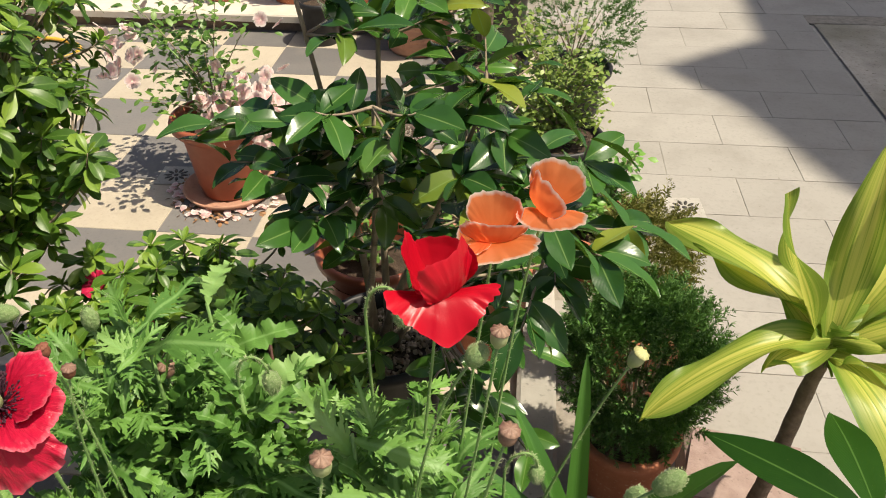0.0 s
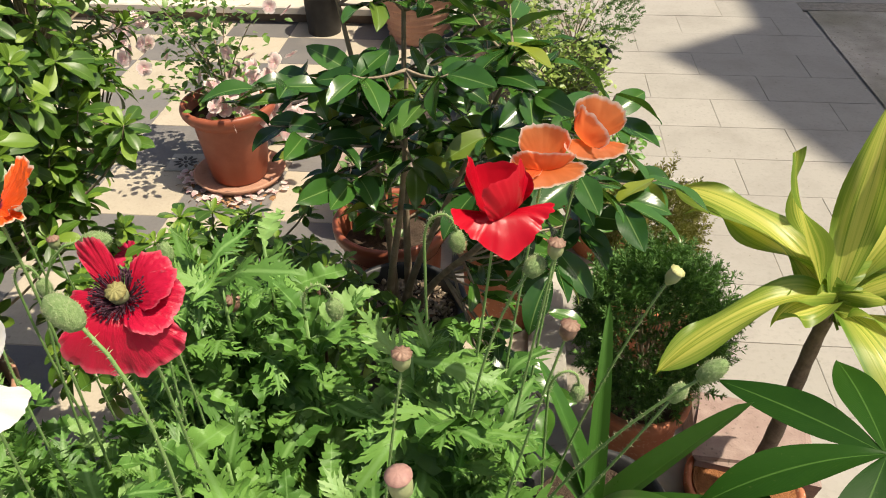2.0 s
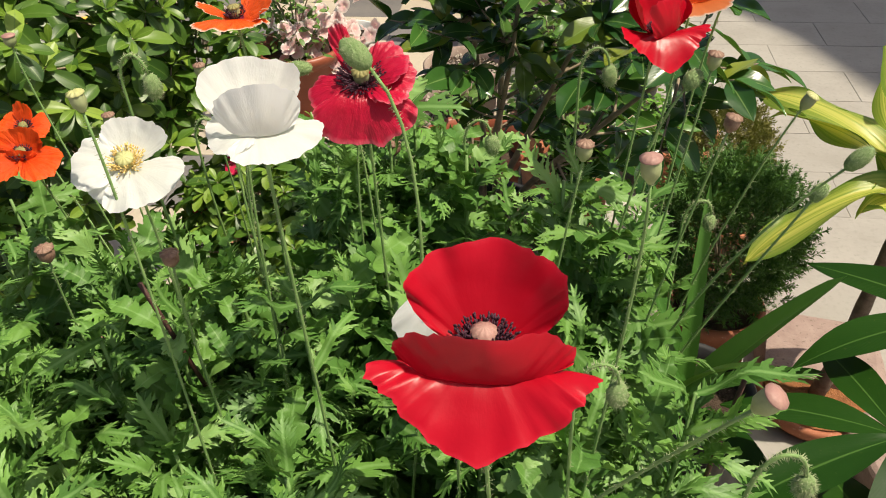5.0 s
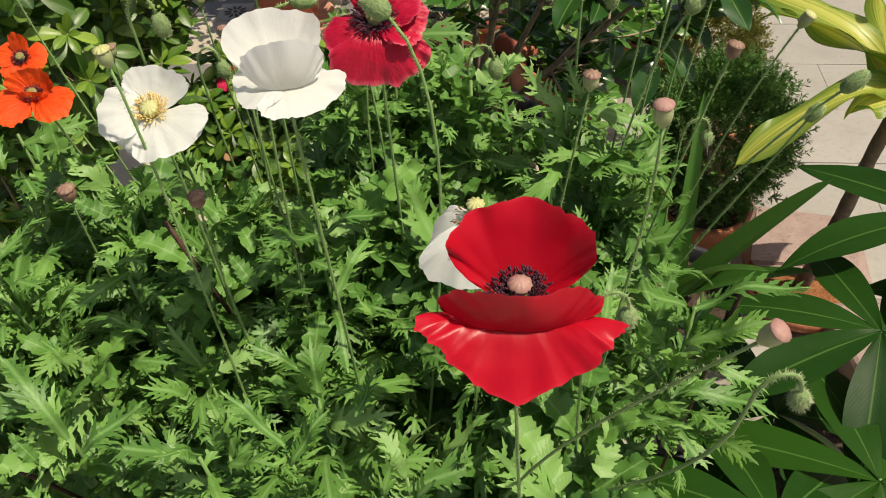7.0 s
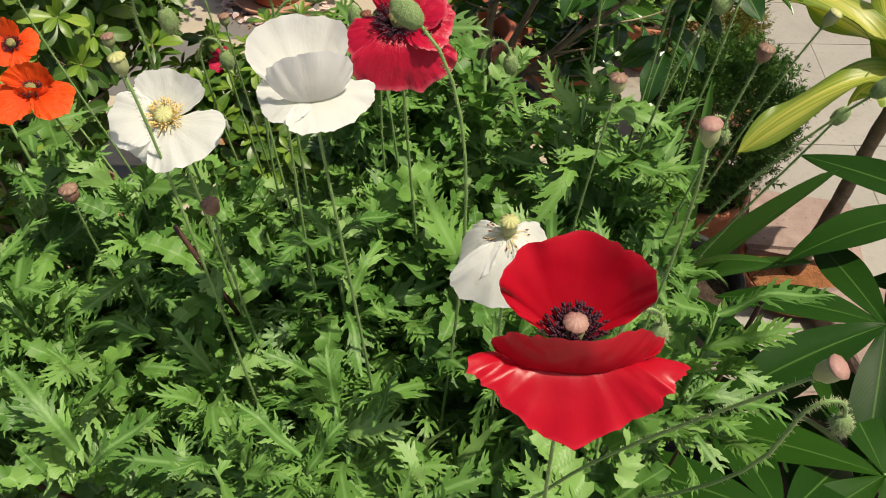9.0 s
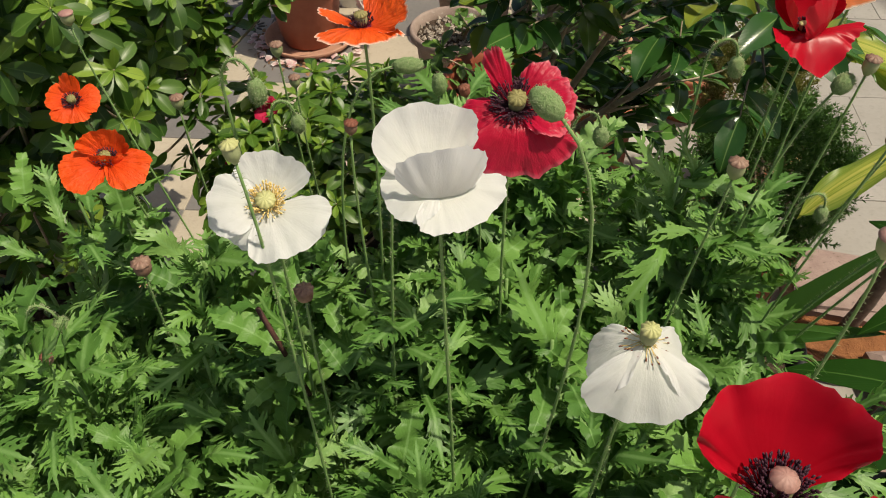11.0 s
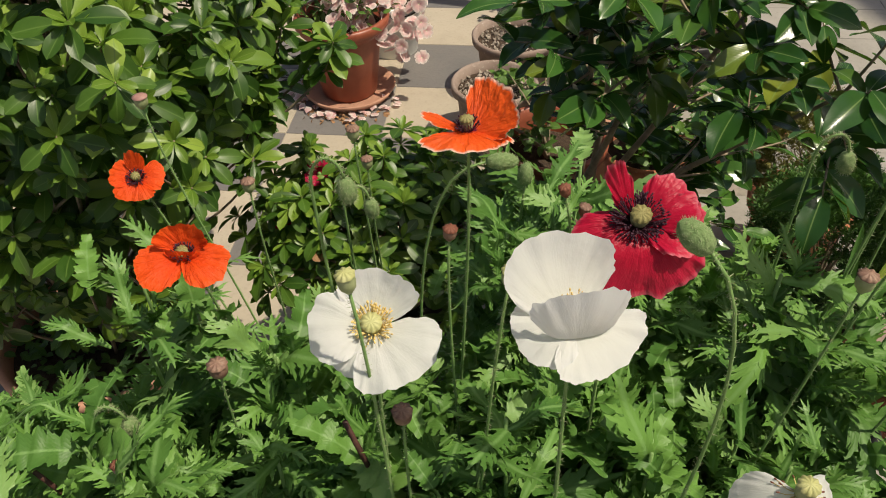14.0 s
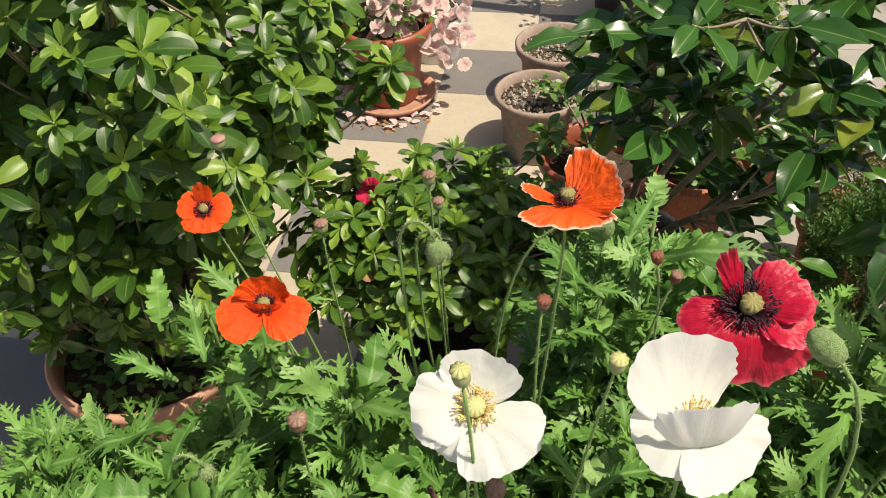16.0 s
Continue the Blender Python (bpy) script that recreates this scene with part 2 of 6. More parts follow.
M_WALL = plain_material("caster_plaster", (0.55, 0.50, 0.43), (0.62, 0.57, 0.50), 8.0, 0.9, 0.3, 0.004)
M_HOSE = plain_material("yellow_hose", (0.62, 0.33, 0.03), (0.70, 0.42, 0.06), 30.0, 0.4, 0.1, 0.001)
M_IRON = plain_material("drain_iron", (0.03, 0.027, 0.024), (0.08, 0.07, 0.06), 60.0, 0.6, 0.5, 0.002)
M_DRY_LEAF = plain_material("dry_leaf", (0.28, 0.14, 0.06), (0.42, 0.25, 0.13), 60.0, 0.8, 0.4, 0.002, island=True)
M_TILE_LIGHT = piece_material("cream_tile", (0.395, 0.345, 0.268), (0.44, 0.385, 0.302), (0.33, 0.285, 0.22), 7.0, 0.5)
M_TILE_DARK = piece_material("slate_tile", (0.128, 0.122, 0.119), (0.160, 0.152, 0.146), (0.19, 0.175, 0.16), 7.0, 0.5)
M_PAVER = piece_material("stone_paver", (0.286, 0.270, 0.243), (0.316, 0.298, 0.269), (0.225, 0.21, 0.186), 5.0, 0.7)
M_WHITE_PETAL = petal_material("white_petal", (0.80, 0.81, 0.77), (0.81, 0.82, 0.82), (0.82, 0.83, 0.84), (0.55, 0.60, 0.26), 0.03, 0.05, 0.50, 0.55, 0.03, crease=0.18)
M_RED_PETAL = petal_material("red_petal", (0.36, 0.003, 0.012), (0.47, 0.004, 0.018), (0.50, 0.012, 0.03), (0.03, 0.004, 0.012), 0.03, 0.10, 0.26, 0.34, 0.04, crease=0.05)
M_CRIMSON_PETAL = petal_material("crimson_petal", (0.37, 0.003, 0.020), (0.48, 0.010, 0.045), (0.54, 0.08, 0.12), (0.05, 0.01, 0.02), 0.06, 0.20, 0.22, 0.34, 0.12, crease=0.35)
M_ORANGE_PETAL = petal_material("orange_petal", (0.82, 0.055, 0.006), (0.90, 0.098, 0.010), (0.88, 0.13, 0.02), (0.20, 0.005, 0.03), 0.03, 0.14, 0.30, 0.5, 0.12, crease=0.55)
M_ORANGE_RIM = petal_material("orange_petal_pale_rim", (0.86, 0.075, 0.008), (0.92, 0.125, 0.014), (0.86, 0.62, 0.50), (0.24, 0.006, 0.06), 0.05, 0.16, 0.30, 0.5, 0.12, crease=0.6)
M_PEACH_PETAL = petal_material("peach_petal", (0.86, 0.15, 0.025), (0.90, 0.27, 0.10), (0.90, 0.74, 0.66), (0.70, 0.16, 0.05), 0.075, 0.12, 0.68, 0.5, 0.03, crease=0.12)
M_PINK_PETAL = petal_material("pink_petal", (0.76, 0.44, 0.45), (0.80, 0.66, 0.63), (0.82, 0.74, 0.70), (0.80, 0.70, 0.55), 0.2, 0.15, 0.4, 0.6, 0.1)
M_MAGENTA_PETAL = petal_material("magenta_petal", (0.52, 0.010, 0.060), (0.62, 0.020, 0.090), (0.62, 0.04, 0.10), (0.3, 0.0, 0.03), 0.05, 0.1, 0.3, 0.5, 0.2)


def variegated_material():
    """Yellow-green blades with green stripes along them."""
    n = Nodes("variegated_leaf")
    sep = n.add("SeparateXYZ", n.add("UVMap").outputs[0])
    ray = n.add("CombineXYZ", n.math("MULTIPLY", sep.outputs[0], 17.0), n.math("MULTIPLY", sep.outputs[1], 0.8), n.math("MULTIPLY", n.add("ObjectInfo").outputs["Random"], 9.0))
    lines = n.noise(ray.outputs[0], 1.0, 3.0, 0.6)
    off = n.math("ABSOLUTE", n.math("SUBTRACT", sep.outputs[0], 0.5))
    color = n.mix(n.ramp(lines, 0.42, 0.62), (0.60, 0.60, 0.13), (0.32, 0.42, 0.05))
    color = n.mix(n.math("MULTIPLY", n.ramp(off, 0.16, 0.44), 0.75), color, (0.10, 0.22, 0.02))
    color = n.mix(n.math("MULTIPLY", n.ramp(lines, 0.58, 0.66), 0.4), color, (0.08, 0.19, 0.02))
    color = n.mix(n.math("MULTIPLY", n.math("SUBTRACT", 1.0, n.ramp(sep.outputs[1], 0.0, 0.3)), 0.35), color, (0.16, 0.28, 0.04))
    return n.surface(color, 0.38, n.bump(lines, 0.35, 0.003), color, 0.46, 0.5)


M_DRACAENA = variegated_material()


# ---- builders ----
class Geo:
    """Gathers vertices, faces and uv of one mesh."""

    def __init__(self):
        self.v, self.f, self.uv, self.mi, self.n = [], [], [], [], 0

    def add(self, piece, m=None, slot=0):
        v, f, uv = piece
        v = np.asarray(v, float)
        if m is not None:
            a = np.array(m)
            v = v @ a[:3, :3].T + a[:3, 3]
        self.v.append(v)
        self.f.extend([tuple(i + self.n for i in face) for face in f])
        self.mi.extend([slot] * len(f))
        self.uv.append(np.asarray(uv, float) if uv is not None else np.zeros((len(v), 2)))
        self.n += len(v)
        return self

    def mesh(self, name, *mats, smooth=True):
        me = bpy.data.meshes.new(name)
        v, uv = np.concatenate(self.v), np.concatenate(self.uv)
        me.from_pydata(v.tolist(), [], self.f)
        layer = me.uv_layers.new(name="UVMap")
        idx = np.empty(len(me.loops), np.int32)
        me.loops.foreach_get("vertex_index", idx)
        layer.data.foreach_set("uv", uv[idx].astype(np.float32).ravel())
        for mat in mats:
            me.materials.append(mat)
        me.polygons.foreach_set("use_smooth", [smooth] * len(me.polygons))
        if len(mats) > 1:
            me.polygons.foreach_set("material_index", self.mi)
        me.update()
        return me


def thing(name, label, category, loc=(0, 0, 0), group="", kind="", turn=0.0):
    ob = new(name)
    ob.empty_display_size = 0.02
    ob.matrix_world = pose(*loc, 0, 0, turn)
    return tagged(ob, label, category, group, kind)


def part(name, me, parent, label="", m=None, kind=""):
    ob = new(name, me)
    ob.parent = parent
    if m is not None:
        ob.matrix_basis = m
    return tagged(ob, label, kind=kind)


def grid(nu, nv, fn):
    """A sheet: fn(u, v) for u in -1..1, v in 0..1."""
    v, uv, f = [], [], []
    for j in range(nv + 1):
        for i in range(nu + 1):
            u, w = 2 * i / nu - 1, j / nv
            v.append(fn(u, w))
            uv.append((u * 0.5 + 0.5, w))
    for j in range(nv):
        for i in range(nu):
            a = j * (nu + 1) + i
            f.append((a, a + 1, a + nu + 2, a + nu + 1))
    return np.array(v), f, np.array(uv)


def bent(L, b, v):
    """Along a blade that bows down by b radians."""
    if abs(b) < 1e-4:
        return L * v, 0.0
    return L * math.sin(b * v) / b, -L * (1 - math.cos(b * v)) / b


def blade(L, W, bend=0.5, fold=0.25, wave=0.0, nu=4, nv=9, peak=0.45, tip=1.0, teeth=0.0, seed=0, foot=0.8):
    """A plain leaf: widest at peak, pointed or rounded at its tip."""
    rnd = random.Random(seed)
    ph = rnd.uniform(0, 6)

    def fn(u, v):
        k = math.log(0.5) / math.log(peak)
        w = math.sin(math.pi * min(1, max(0, v)) ** k) ** (foot if v < peak else tip)
        w = max(w, 0.05 * (1 - v)) * W / 2
        if teeth and abs(u) > 0.9:
            w *= 1 + teeth * (0.5 - (v * 14) % 1.0)
        y, z = bent(L, bend, v)
        x = u * w
        return x, y, z + abs(x) * fold + wave * W * math.sin(v * 9 + ph + u) * u * u

    return grid(nu, nv, fn)


def lobed_leaf(L, W, bend, fold, lobes, depth, seed):
    """A poppy leaf: cut into toothed lobes that point forward."""
    rnd = random.Random(seed)
    nv = lobes * 6
    left = [rnd.uniform(0.75, 1.15) for _ in range(lobes + 1)]
    right = [rnd.uniform(0.75, 1.15) for _ in range(lobes + 1)]
    ph = rnd.uniform(0, 6)
    saw = (0.0, 0.55, 0.45, 0.95, 0.75, 0.25)

    def fn(u, v):
        env = (math.sin(math.pi * min(1.0, (0.06 + 0.94 * v)) ** 0.85)) ** 0.65
        k = int(round(v * nv))
        lobe, step = divmod(k, 6)
        s = saw[step]
        g = (left if u < 0 else right)[min(lobe, lobes)]
        w = W / 2 * env * (1 - depth + depth * s * g)
        if v < 0.14:
            w *= 0.3
        if v > 0.999:
            w = 0
        ahead = 0.045 * L * s * abs(u)
        y, z = bent(L, bend, v)
        x = u * w
        return x, y + ahead, z + abs(x) * fold + 0.13 * W * math.sin(v * 21 + ph + 2 * u) * abs(u)

    return grid(2, nv, fn)


def cut_leaf(L, W, bend, fold, pairs, seed):
    """A feathery poppy leaf: narrow toothed lobes in pairs along a thin midrib."""
    rnd = random.Random(seed)
    v2, f = [], []
    n = 12
    for j in range(n + 1):
        t = j / n
        w = L * (0.020 + 0.050 * math.sin(math.pi * t ** 0.8) * (1 - 0.5 * t))
        v2 += [(-w, L * t * 0.93), (w, L * t * 0.93)]
    for j in range(n):
        f.append((2 * j, 2 * j + 1, 2 * j + 3, 2 * j + 2))
    shape = ((0.0, -0.17), (0.30, -0.20), (0.52, -0.30), (0.56, -0.15), (0.80, -0.17), (1.0, 0.0), (0.72, 0.10), (0.62, 0.24), (0.50, 0.13), (0.28, 0.24), (0.0, 0.20))

    def lobe(x, y, ang, size):
        k = len(v2)
        ca, sa = math.cos(ang), math.sin(ang)
        v2.append((x + 0.4 * size * sa, y + 0.4 * size * ca))
        for a, b in shape:
            a, b = a * size, b * size * 0.45 * rnd.uniform(0.8, 1.3)
            v2.append((x + a * sa + b * ca, y + a * ca - b * sa))
        for i in range(len(shape)):
            f.append((k, k + 1 + i, k + 1 + (i + 1) % len(shape)))

    for i in range(pairs):
        t = 0.14 + 0.70 * i / (pairs - 1)
        env = math.sin(math.pi * (0.12 + 0.80 * t)) ** 0.8
        for side in (-1, 1):
            lobe(0, L * (t + rnd.uniform(-0.025, 0.025)), side * radians(rnd.uniform(38, 58) - 14 * t), W * 0.66 * env * rnd.uniform(0.75, 1.15))
    lobe(0, L * 0.80, rnd.uniform(-0.1, 0.1), L * 0.24)
    out, uv = [], []
    ph = rnd.uniform(0, 6)
    for x, y in v2:
        yy, zz = bent(L, bend, y / L)
        out.append((x, yy, zz + abs(x) * fold - 16.0 * x * x + 0.10 * W * math.sin(y * 110 + ph + x * 90)))
        uv.append((0.5 + x / W, y / L))
    return np.array(out), f, np.array(uv)


def tube(points, radii, n=6, hairs=0, length=0.002, seed=0, slot_hair=False):
    """A round stem through points."""
    pts = [Vector(p) for p in points]
    if len(pts) < 2:
        return [], [], None
    v, f, uv = [], [], []
    up = Vector((0.31, 0.95, 0.07))
    for i, p in enumerate(pts):
        d = (pts[min(i + 1, len(pts) - 1)] - pts[max(i - 1, 0)]).normalized()
        a = d.cross(up).normalized()
        b = d.cross(a)
        r = radii[i] if isinstance(radii, (list, tuple)) else radii
        for k in range(n):
            t = 2 * math.pi * k / n
            v.append(p + (a * math.cos(t) + b * math.sin(t)) * r)
            uv.append((k / n, i / (len(pts) - 1)))
    for i in range(len(pts) - 1):
        for k in range(n):
            a, b = i * n + k, i * n + (k + 1) % n
            f.append((a, b, b + n, a + n))
    f.append(tuple(range(n))[::-1])
    f.append(tuple(range((len(pts) - 1) * n, len(pts) * n)))
    return np.array([tuple(x) for x in v]), f, np.array(uv)


def spikes(points, radius, count, length, seed):
    """Fine hairs standing off a stem."""
    rnd = random.Random(seed)
    pts = [Vector(p) for p in points]
    v, f = [], []
    for _ in range(count):
        i = rnd.randrange(len(pts) - 1)
        p = pts[i].lerp(pts[i + 1], rnd.random())
        d = (pts[i + 1] - pts[i]).normalized()
        o = d.cross(Vector((rnd.uniform(-1, 1), rnd.uniform(-1, 1), rnd.uniform(-1, 1)))).normalized()
        r = radius[i] if isinstance(radius, (list, tuple)) else radius
        a, tipp = p + o * r * 0.8, p + o * (r + length * rnd.uniform(0.6, 1.2)) + d * length * rnd.uniform(-0.1, 0.5)
        w, w2 = d * 0.00026, d.cross(o) * 0.00026
        k = len(v)
        v += [a + w, a - w, a + w2, tipp]
        f += [(k, k + 1, k + 3), (k + 1, k + 2, k + 3), (k + 2, k, k + 3)]
    return np.array([tuple(x) for x in v]), f, None


def curve_points(a, b, c, d, n=14):
    a, b, c, d = (Vector(p) for p in (a, b, c, d))
    out = []
    for i in range(n + 1):
        t = i / n
        out.append(a * (1 - t) ** 3 + 3 * b * t * (1 - t) ** 2 + 3 * c * t * t * (1 - t) + d * t ** 3)
    return out


def lathe(profile, n=32, wob=0.0, seed=0):
    """A turned body from (radius, height) pairs."""
    rnd = random.Random(seed)
    v, f, uv = [], [], []
    jit = [rnd.uniform(-wob, wob) for _ in range(n)]
    for j, (r, z) in enumerate(profile):
        for k in range(n):
            t = 2 * math.pi * k / n
            rr = r * (1 + jit[k])
            v.append((rr * math.cos(t), rr * math.sin(t), z))
            uv.append((k / n, j / (len(profile) - 1)))
    for j in range(len(profile) - 1):
        for k in range(n):
            a, b = j * n + k, j * n + (k + 1) % n
            f.append((a, b, b + n, a + n))
    f.append(tuple(range(n))[::-1])
    f.append(tuple(range((len(profile) - 1) * n, len(profile) * n)))
    return np.array(v), f, np.array(uv)


def block(x, y, z, bevel=0.004, jitter=0.0, seed=0):
    """A box with its lower face at 0 and eased upper edges."""
    rnd = random.Random(seed)
    b = bevel
    v = []
    for zz, k in ((0, 0), (z - b, 0), (z, b)):
        for sx, sy in ((-1, -1), (1, -1), (1, 1), (-1, 1)):
            v.append((sx * (x / 2 - k) + rnd.uniform(-jitter, jitter), sy * (y / 2 - k) + rnd.uniform(-jitter, jitter), zz))
    f = [(3, 2, 1, 0), (8, 9, 10, 11)]
    for j in (0, 4):
        for k in range(4):
            a, c = j + k, j + (k + 1) % 4
            f.append((a, c, c + 4, a + 4))
    return np.array(v), f, None


def at(pos, az=0.0, el=0.0, roll=0.0, s=1.0):
    """A pose whose +y points along azimuth az (0 is +y, clockwise seen from below), raised by el; degrees."""
    return Matrix.Translation(pos) @ pose(0, 0, 0, 0, 0, az) @ pose(0, 0, 0, el, 0, 0) @ pose(0, 0, 0, 0, roll, 0) @ Matrix.Scale(s, 4)


def toward(pos, d, roll=0.0, s=1.0):
    d = Vector(d)
    return at(pos, math.degrees(math.atan2(-d.x, d.y)), math.degrees(math.atan2(d.z, math.hypot(d.x, d.y))), roll, s)


def axis_pose(pos, d, spin=0.0):
    """A pose whose +z points along d."""
    return Matrix.Translation(pos) @ Vector(d).normalized().to_track_quat("Z", "Y").to_matrix().to_4x4() @ pose(0, 0, 0, 0, 0, spin)


# ---- ground and paving ----
TURN = -3.4  # degrees by which the paving is turned
G0 = Vector((-1.092, 2.571, 0.0))  # a corner of the tile grid
ground_geo = Geo().add(grid(40, 40, lambda u, v: (u * 60, -40 + v * 100, -0.012)))
ground = tagged(new("ground", ground_geo.mesh("ground", M_CONCRETE)), "grey concrete ground round the paved yard", "ground", kind="structure")

floor_geo = Geo().add(block(2.6, 4.2, 0.012, 0.001), pose(0, 0, -0.0115))
patio = tagged(new("patio_floor", floor_geo.mesh("patio_bed", M_GROUT)), "checkered yard floor of cream and slate tiles", "floor", kind="structure")
patio.matrix_world = Matrix.Translation(G0 + Vector((-0.2, -0.85, 0))) @ pose(0, 0, 0, 0, 0, TURN)

# bed under the stone pavers
pave_geo = Geo().add(block(1.42, 5.4, 0.012, 0.001), pose(0, 0, -0.0115)).add(block(1.0, 3.4, 0.012, 0.001), pose(1.2, 2.38, -0.0117))
pavement = tagged(new("pavement", pave_geo.mesh("pavement_bed", M_GROUT)), "path of pale stone slabs laid in running bond", "pavement", kind="structure")
pavement.matrix_world = Matrix.Translation((0.97, 3.2, 0)) @ pose(0, 0, 0, 0, 0, TURN)

# strip of rough mossy concrete beyond the path
strip_geo = Geo().add(grid(40, 60, lambda u, v: (u * 1.5, v * 4.6 - 3.4, 0.004 * noise.noise((u * 9, v * 30, 3.0)))))
strip = tagged(new("side_strip", strip_geo.mesh("side_strip", M_EARTH)), "rough mossy earth and worn concrete beside the path", "ground", kind="structure")
strip.matrix_world = Matrix.Translation((3.19, 2.57, -0.004)) @ pose(0, 0, 0, 0, 0, TURN)

# a low step of pale stone along the back of the tiles
step = thing("stone_step", "low pale stone step with a dark brown riser", "step", (-1.35, 3.66, 0), kind="structure", turn=TURN)
part("tread", Geo().add(block(2.2, 0.5, 0.035, 0.006), pose(0, 0.24, 0.055)).mesh("tread", M_STEP, smooth=False), step, "pale worn stone tread")
part("riser", Geo().add(block(2.2, 0.44, 0.055, 0.002), pose(0, 0.25, 0)).mesh("riser", M_RISER, smooth=False), step, "dark brown riser")

# a narrow concrete kerb between tiles and path
kerb = tagged(new("kerb", Geo().add(block(0.09, 2.6, 0.05, 0.008, 0.003)).mesh("kerb", M_CONCRETE, smooth=False)), "weathered grey concrete kerb between pots and path", "kerb", kind="structure")
kerb.matrix_world = pose(0.31, 1.55, -0.008, 0, 0, TURN)

# an unseen slab and wall, added to cast the shade on the path
SHADE = [(0.93, 3.267), (1.154, 2.90), (1.345, 2.30), (1.75, 1.75), (3.6, 1.4), (3.6, 7.0), (1.49, 7.0), (1.50, 4.167), (1.443, 3.61)]
H_ROOF = 11.0


def prism(outline, z0, z1):
    k = len(outline)
    return (np.array([(x, y, z0) for x, y in outline] + [(x, y, z1) for x, y in outline]), [tuple(range(k))[::-1], tuple(range(k, 2 * k))] + [(i, (i + 1) % k, (i + 1) % k + k, i + k) for i in range(k)], None)


# the ground shadow's outline SHADE, moved up towards the sun to shape the slab
caster_outline = [(x + SUN.x / SUN.z * H_ROOF, y + SUN.y / SUN.z * H_ROOF) for x, y in SHADE]
tagged(new("roof_east", Geo().add(prism(caster_outline, H_ROOF, H_ROOF + 0.02)).mesh("roof_east", M_WALL, smooth=False)), "plain cream unseen slab added to cast the shade on the path", "roof", kind="structure")
tagged(new("wall_east", Geo().add(prism([(8.0, 0.3), (8.7, 0.3), (8.7, 5.4), (8.0, 5.4)], -0.02, H_ROOF - 0.003)).mesh("wall_east", M_WALL, smooth=False)), "plain cream unseen wall added under the slab that shades the path", "wall", kind="structure")


# ---- pots ----
def pot_profile(R, r, h, rim=0.03, thick=0.012):
    return [(r * 0.96, 0.0), (r, 0.006), (R - thick - 0.004, h - rim), (R, h - rim + 0.004), (R + 0.002, h - 0.006), (R - 0.004, h), (R - thick, h - 0.004), (R - thick - 0.006, h - rim), (r - thick, 0.02)]


def make_pot(name, label, loc, R, r, h, mat, fill=M_SOIL, level=0.03, stones=None, count=0, rim=0.03, group="potted plants in the yard", seed=1):
    pot = thing(name, label, "plant pot", loc, group)
    part("body", Geo().add(lathe(pot_profile(R, r, h, rim), 40)).mesh("pot_body", mat), pot)
    rr = R - 0.016
    def fn(u, v):
        a, q = (u + 1) * math.pi, (1 - v) * rr
        return q * math.cos(a), q * math.sin(a), h - level + 0.006 * noise.noise((q * math.cos(a) * 40, q * math.sin(a) * 40, seed))
    part("soil", Geo().add(grid(28, 8, fn)).mesh("soil", fill), pot, "dark potting soil" if fill is M_SOIL else "crumbly red soil")
    if stones:
        rnd = random.Random(seed)
        g = Geo()
        for _ in range(count):
            a, q = rnd.uniform(0, 6.283), rr * math.sqrt(rnd.random()) * 0.96
            sc = rnd.uniform(0.004, 0.010)
            v = [(sc * rnd.uniform(0.6, 1.2) * x, sc * rnd.uniform(0.6, 1.2) * y, sc * rnd.uniform(0.4, 0.8) * z) for x, y, z in ((1, 0, 0), (-1, 0, 0), (0, 1, 0), (0, -1, 0), (0, 0, 1), (0, 0, -1))]
            f = [(0, 2, 4), (2, 1, 4), (1, 3, 4), (3, 0, 4), (2, 0, 5), (1, 2, 5), (3, 1, 5), (0, 3, 5)]
            g.add((np.array(v), f, None), Matrix.Translation((q * math.cos(a), q * math.sin(a), h - level + 0.003)) @ pose(0, 0, 0, rnd.uniform(0, 90), rnd.uniform(0, 90), rnd.uniform(0, 360)))
        part("gravel", g.mesh("gravel", stones, smooth=False), pot, "pale gravel on the soil", kind="stuff")
    return pot


# ---- poppies ----
SOFT_LIP = ((0, 12), (0.3, 52), (0.6, 35), (1, -5))
UPRIGHT = ((0, 18), (0.3, 52), (1, 66))
SPREAD = ((0, 28), (0.4, 20), (1, -6))
FLAT = ((0, 18), (0.5, 6), (1, -14))
# outlines of a petal's rim, from its middle to its sides
ROUND = ((0, 1.0), (0.5, 0.995), (0.7, 0.975), (0.85, 0.92), (0.94, 0.84), (1, 0.72))


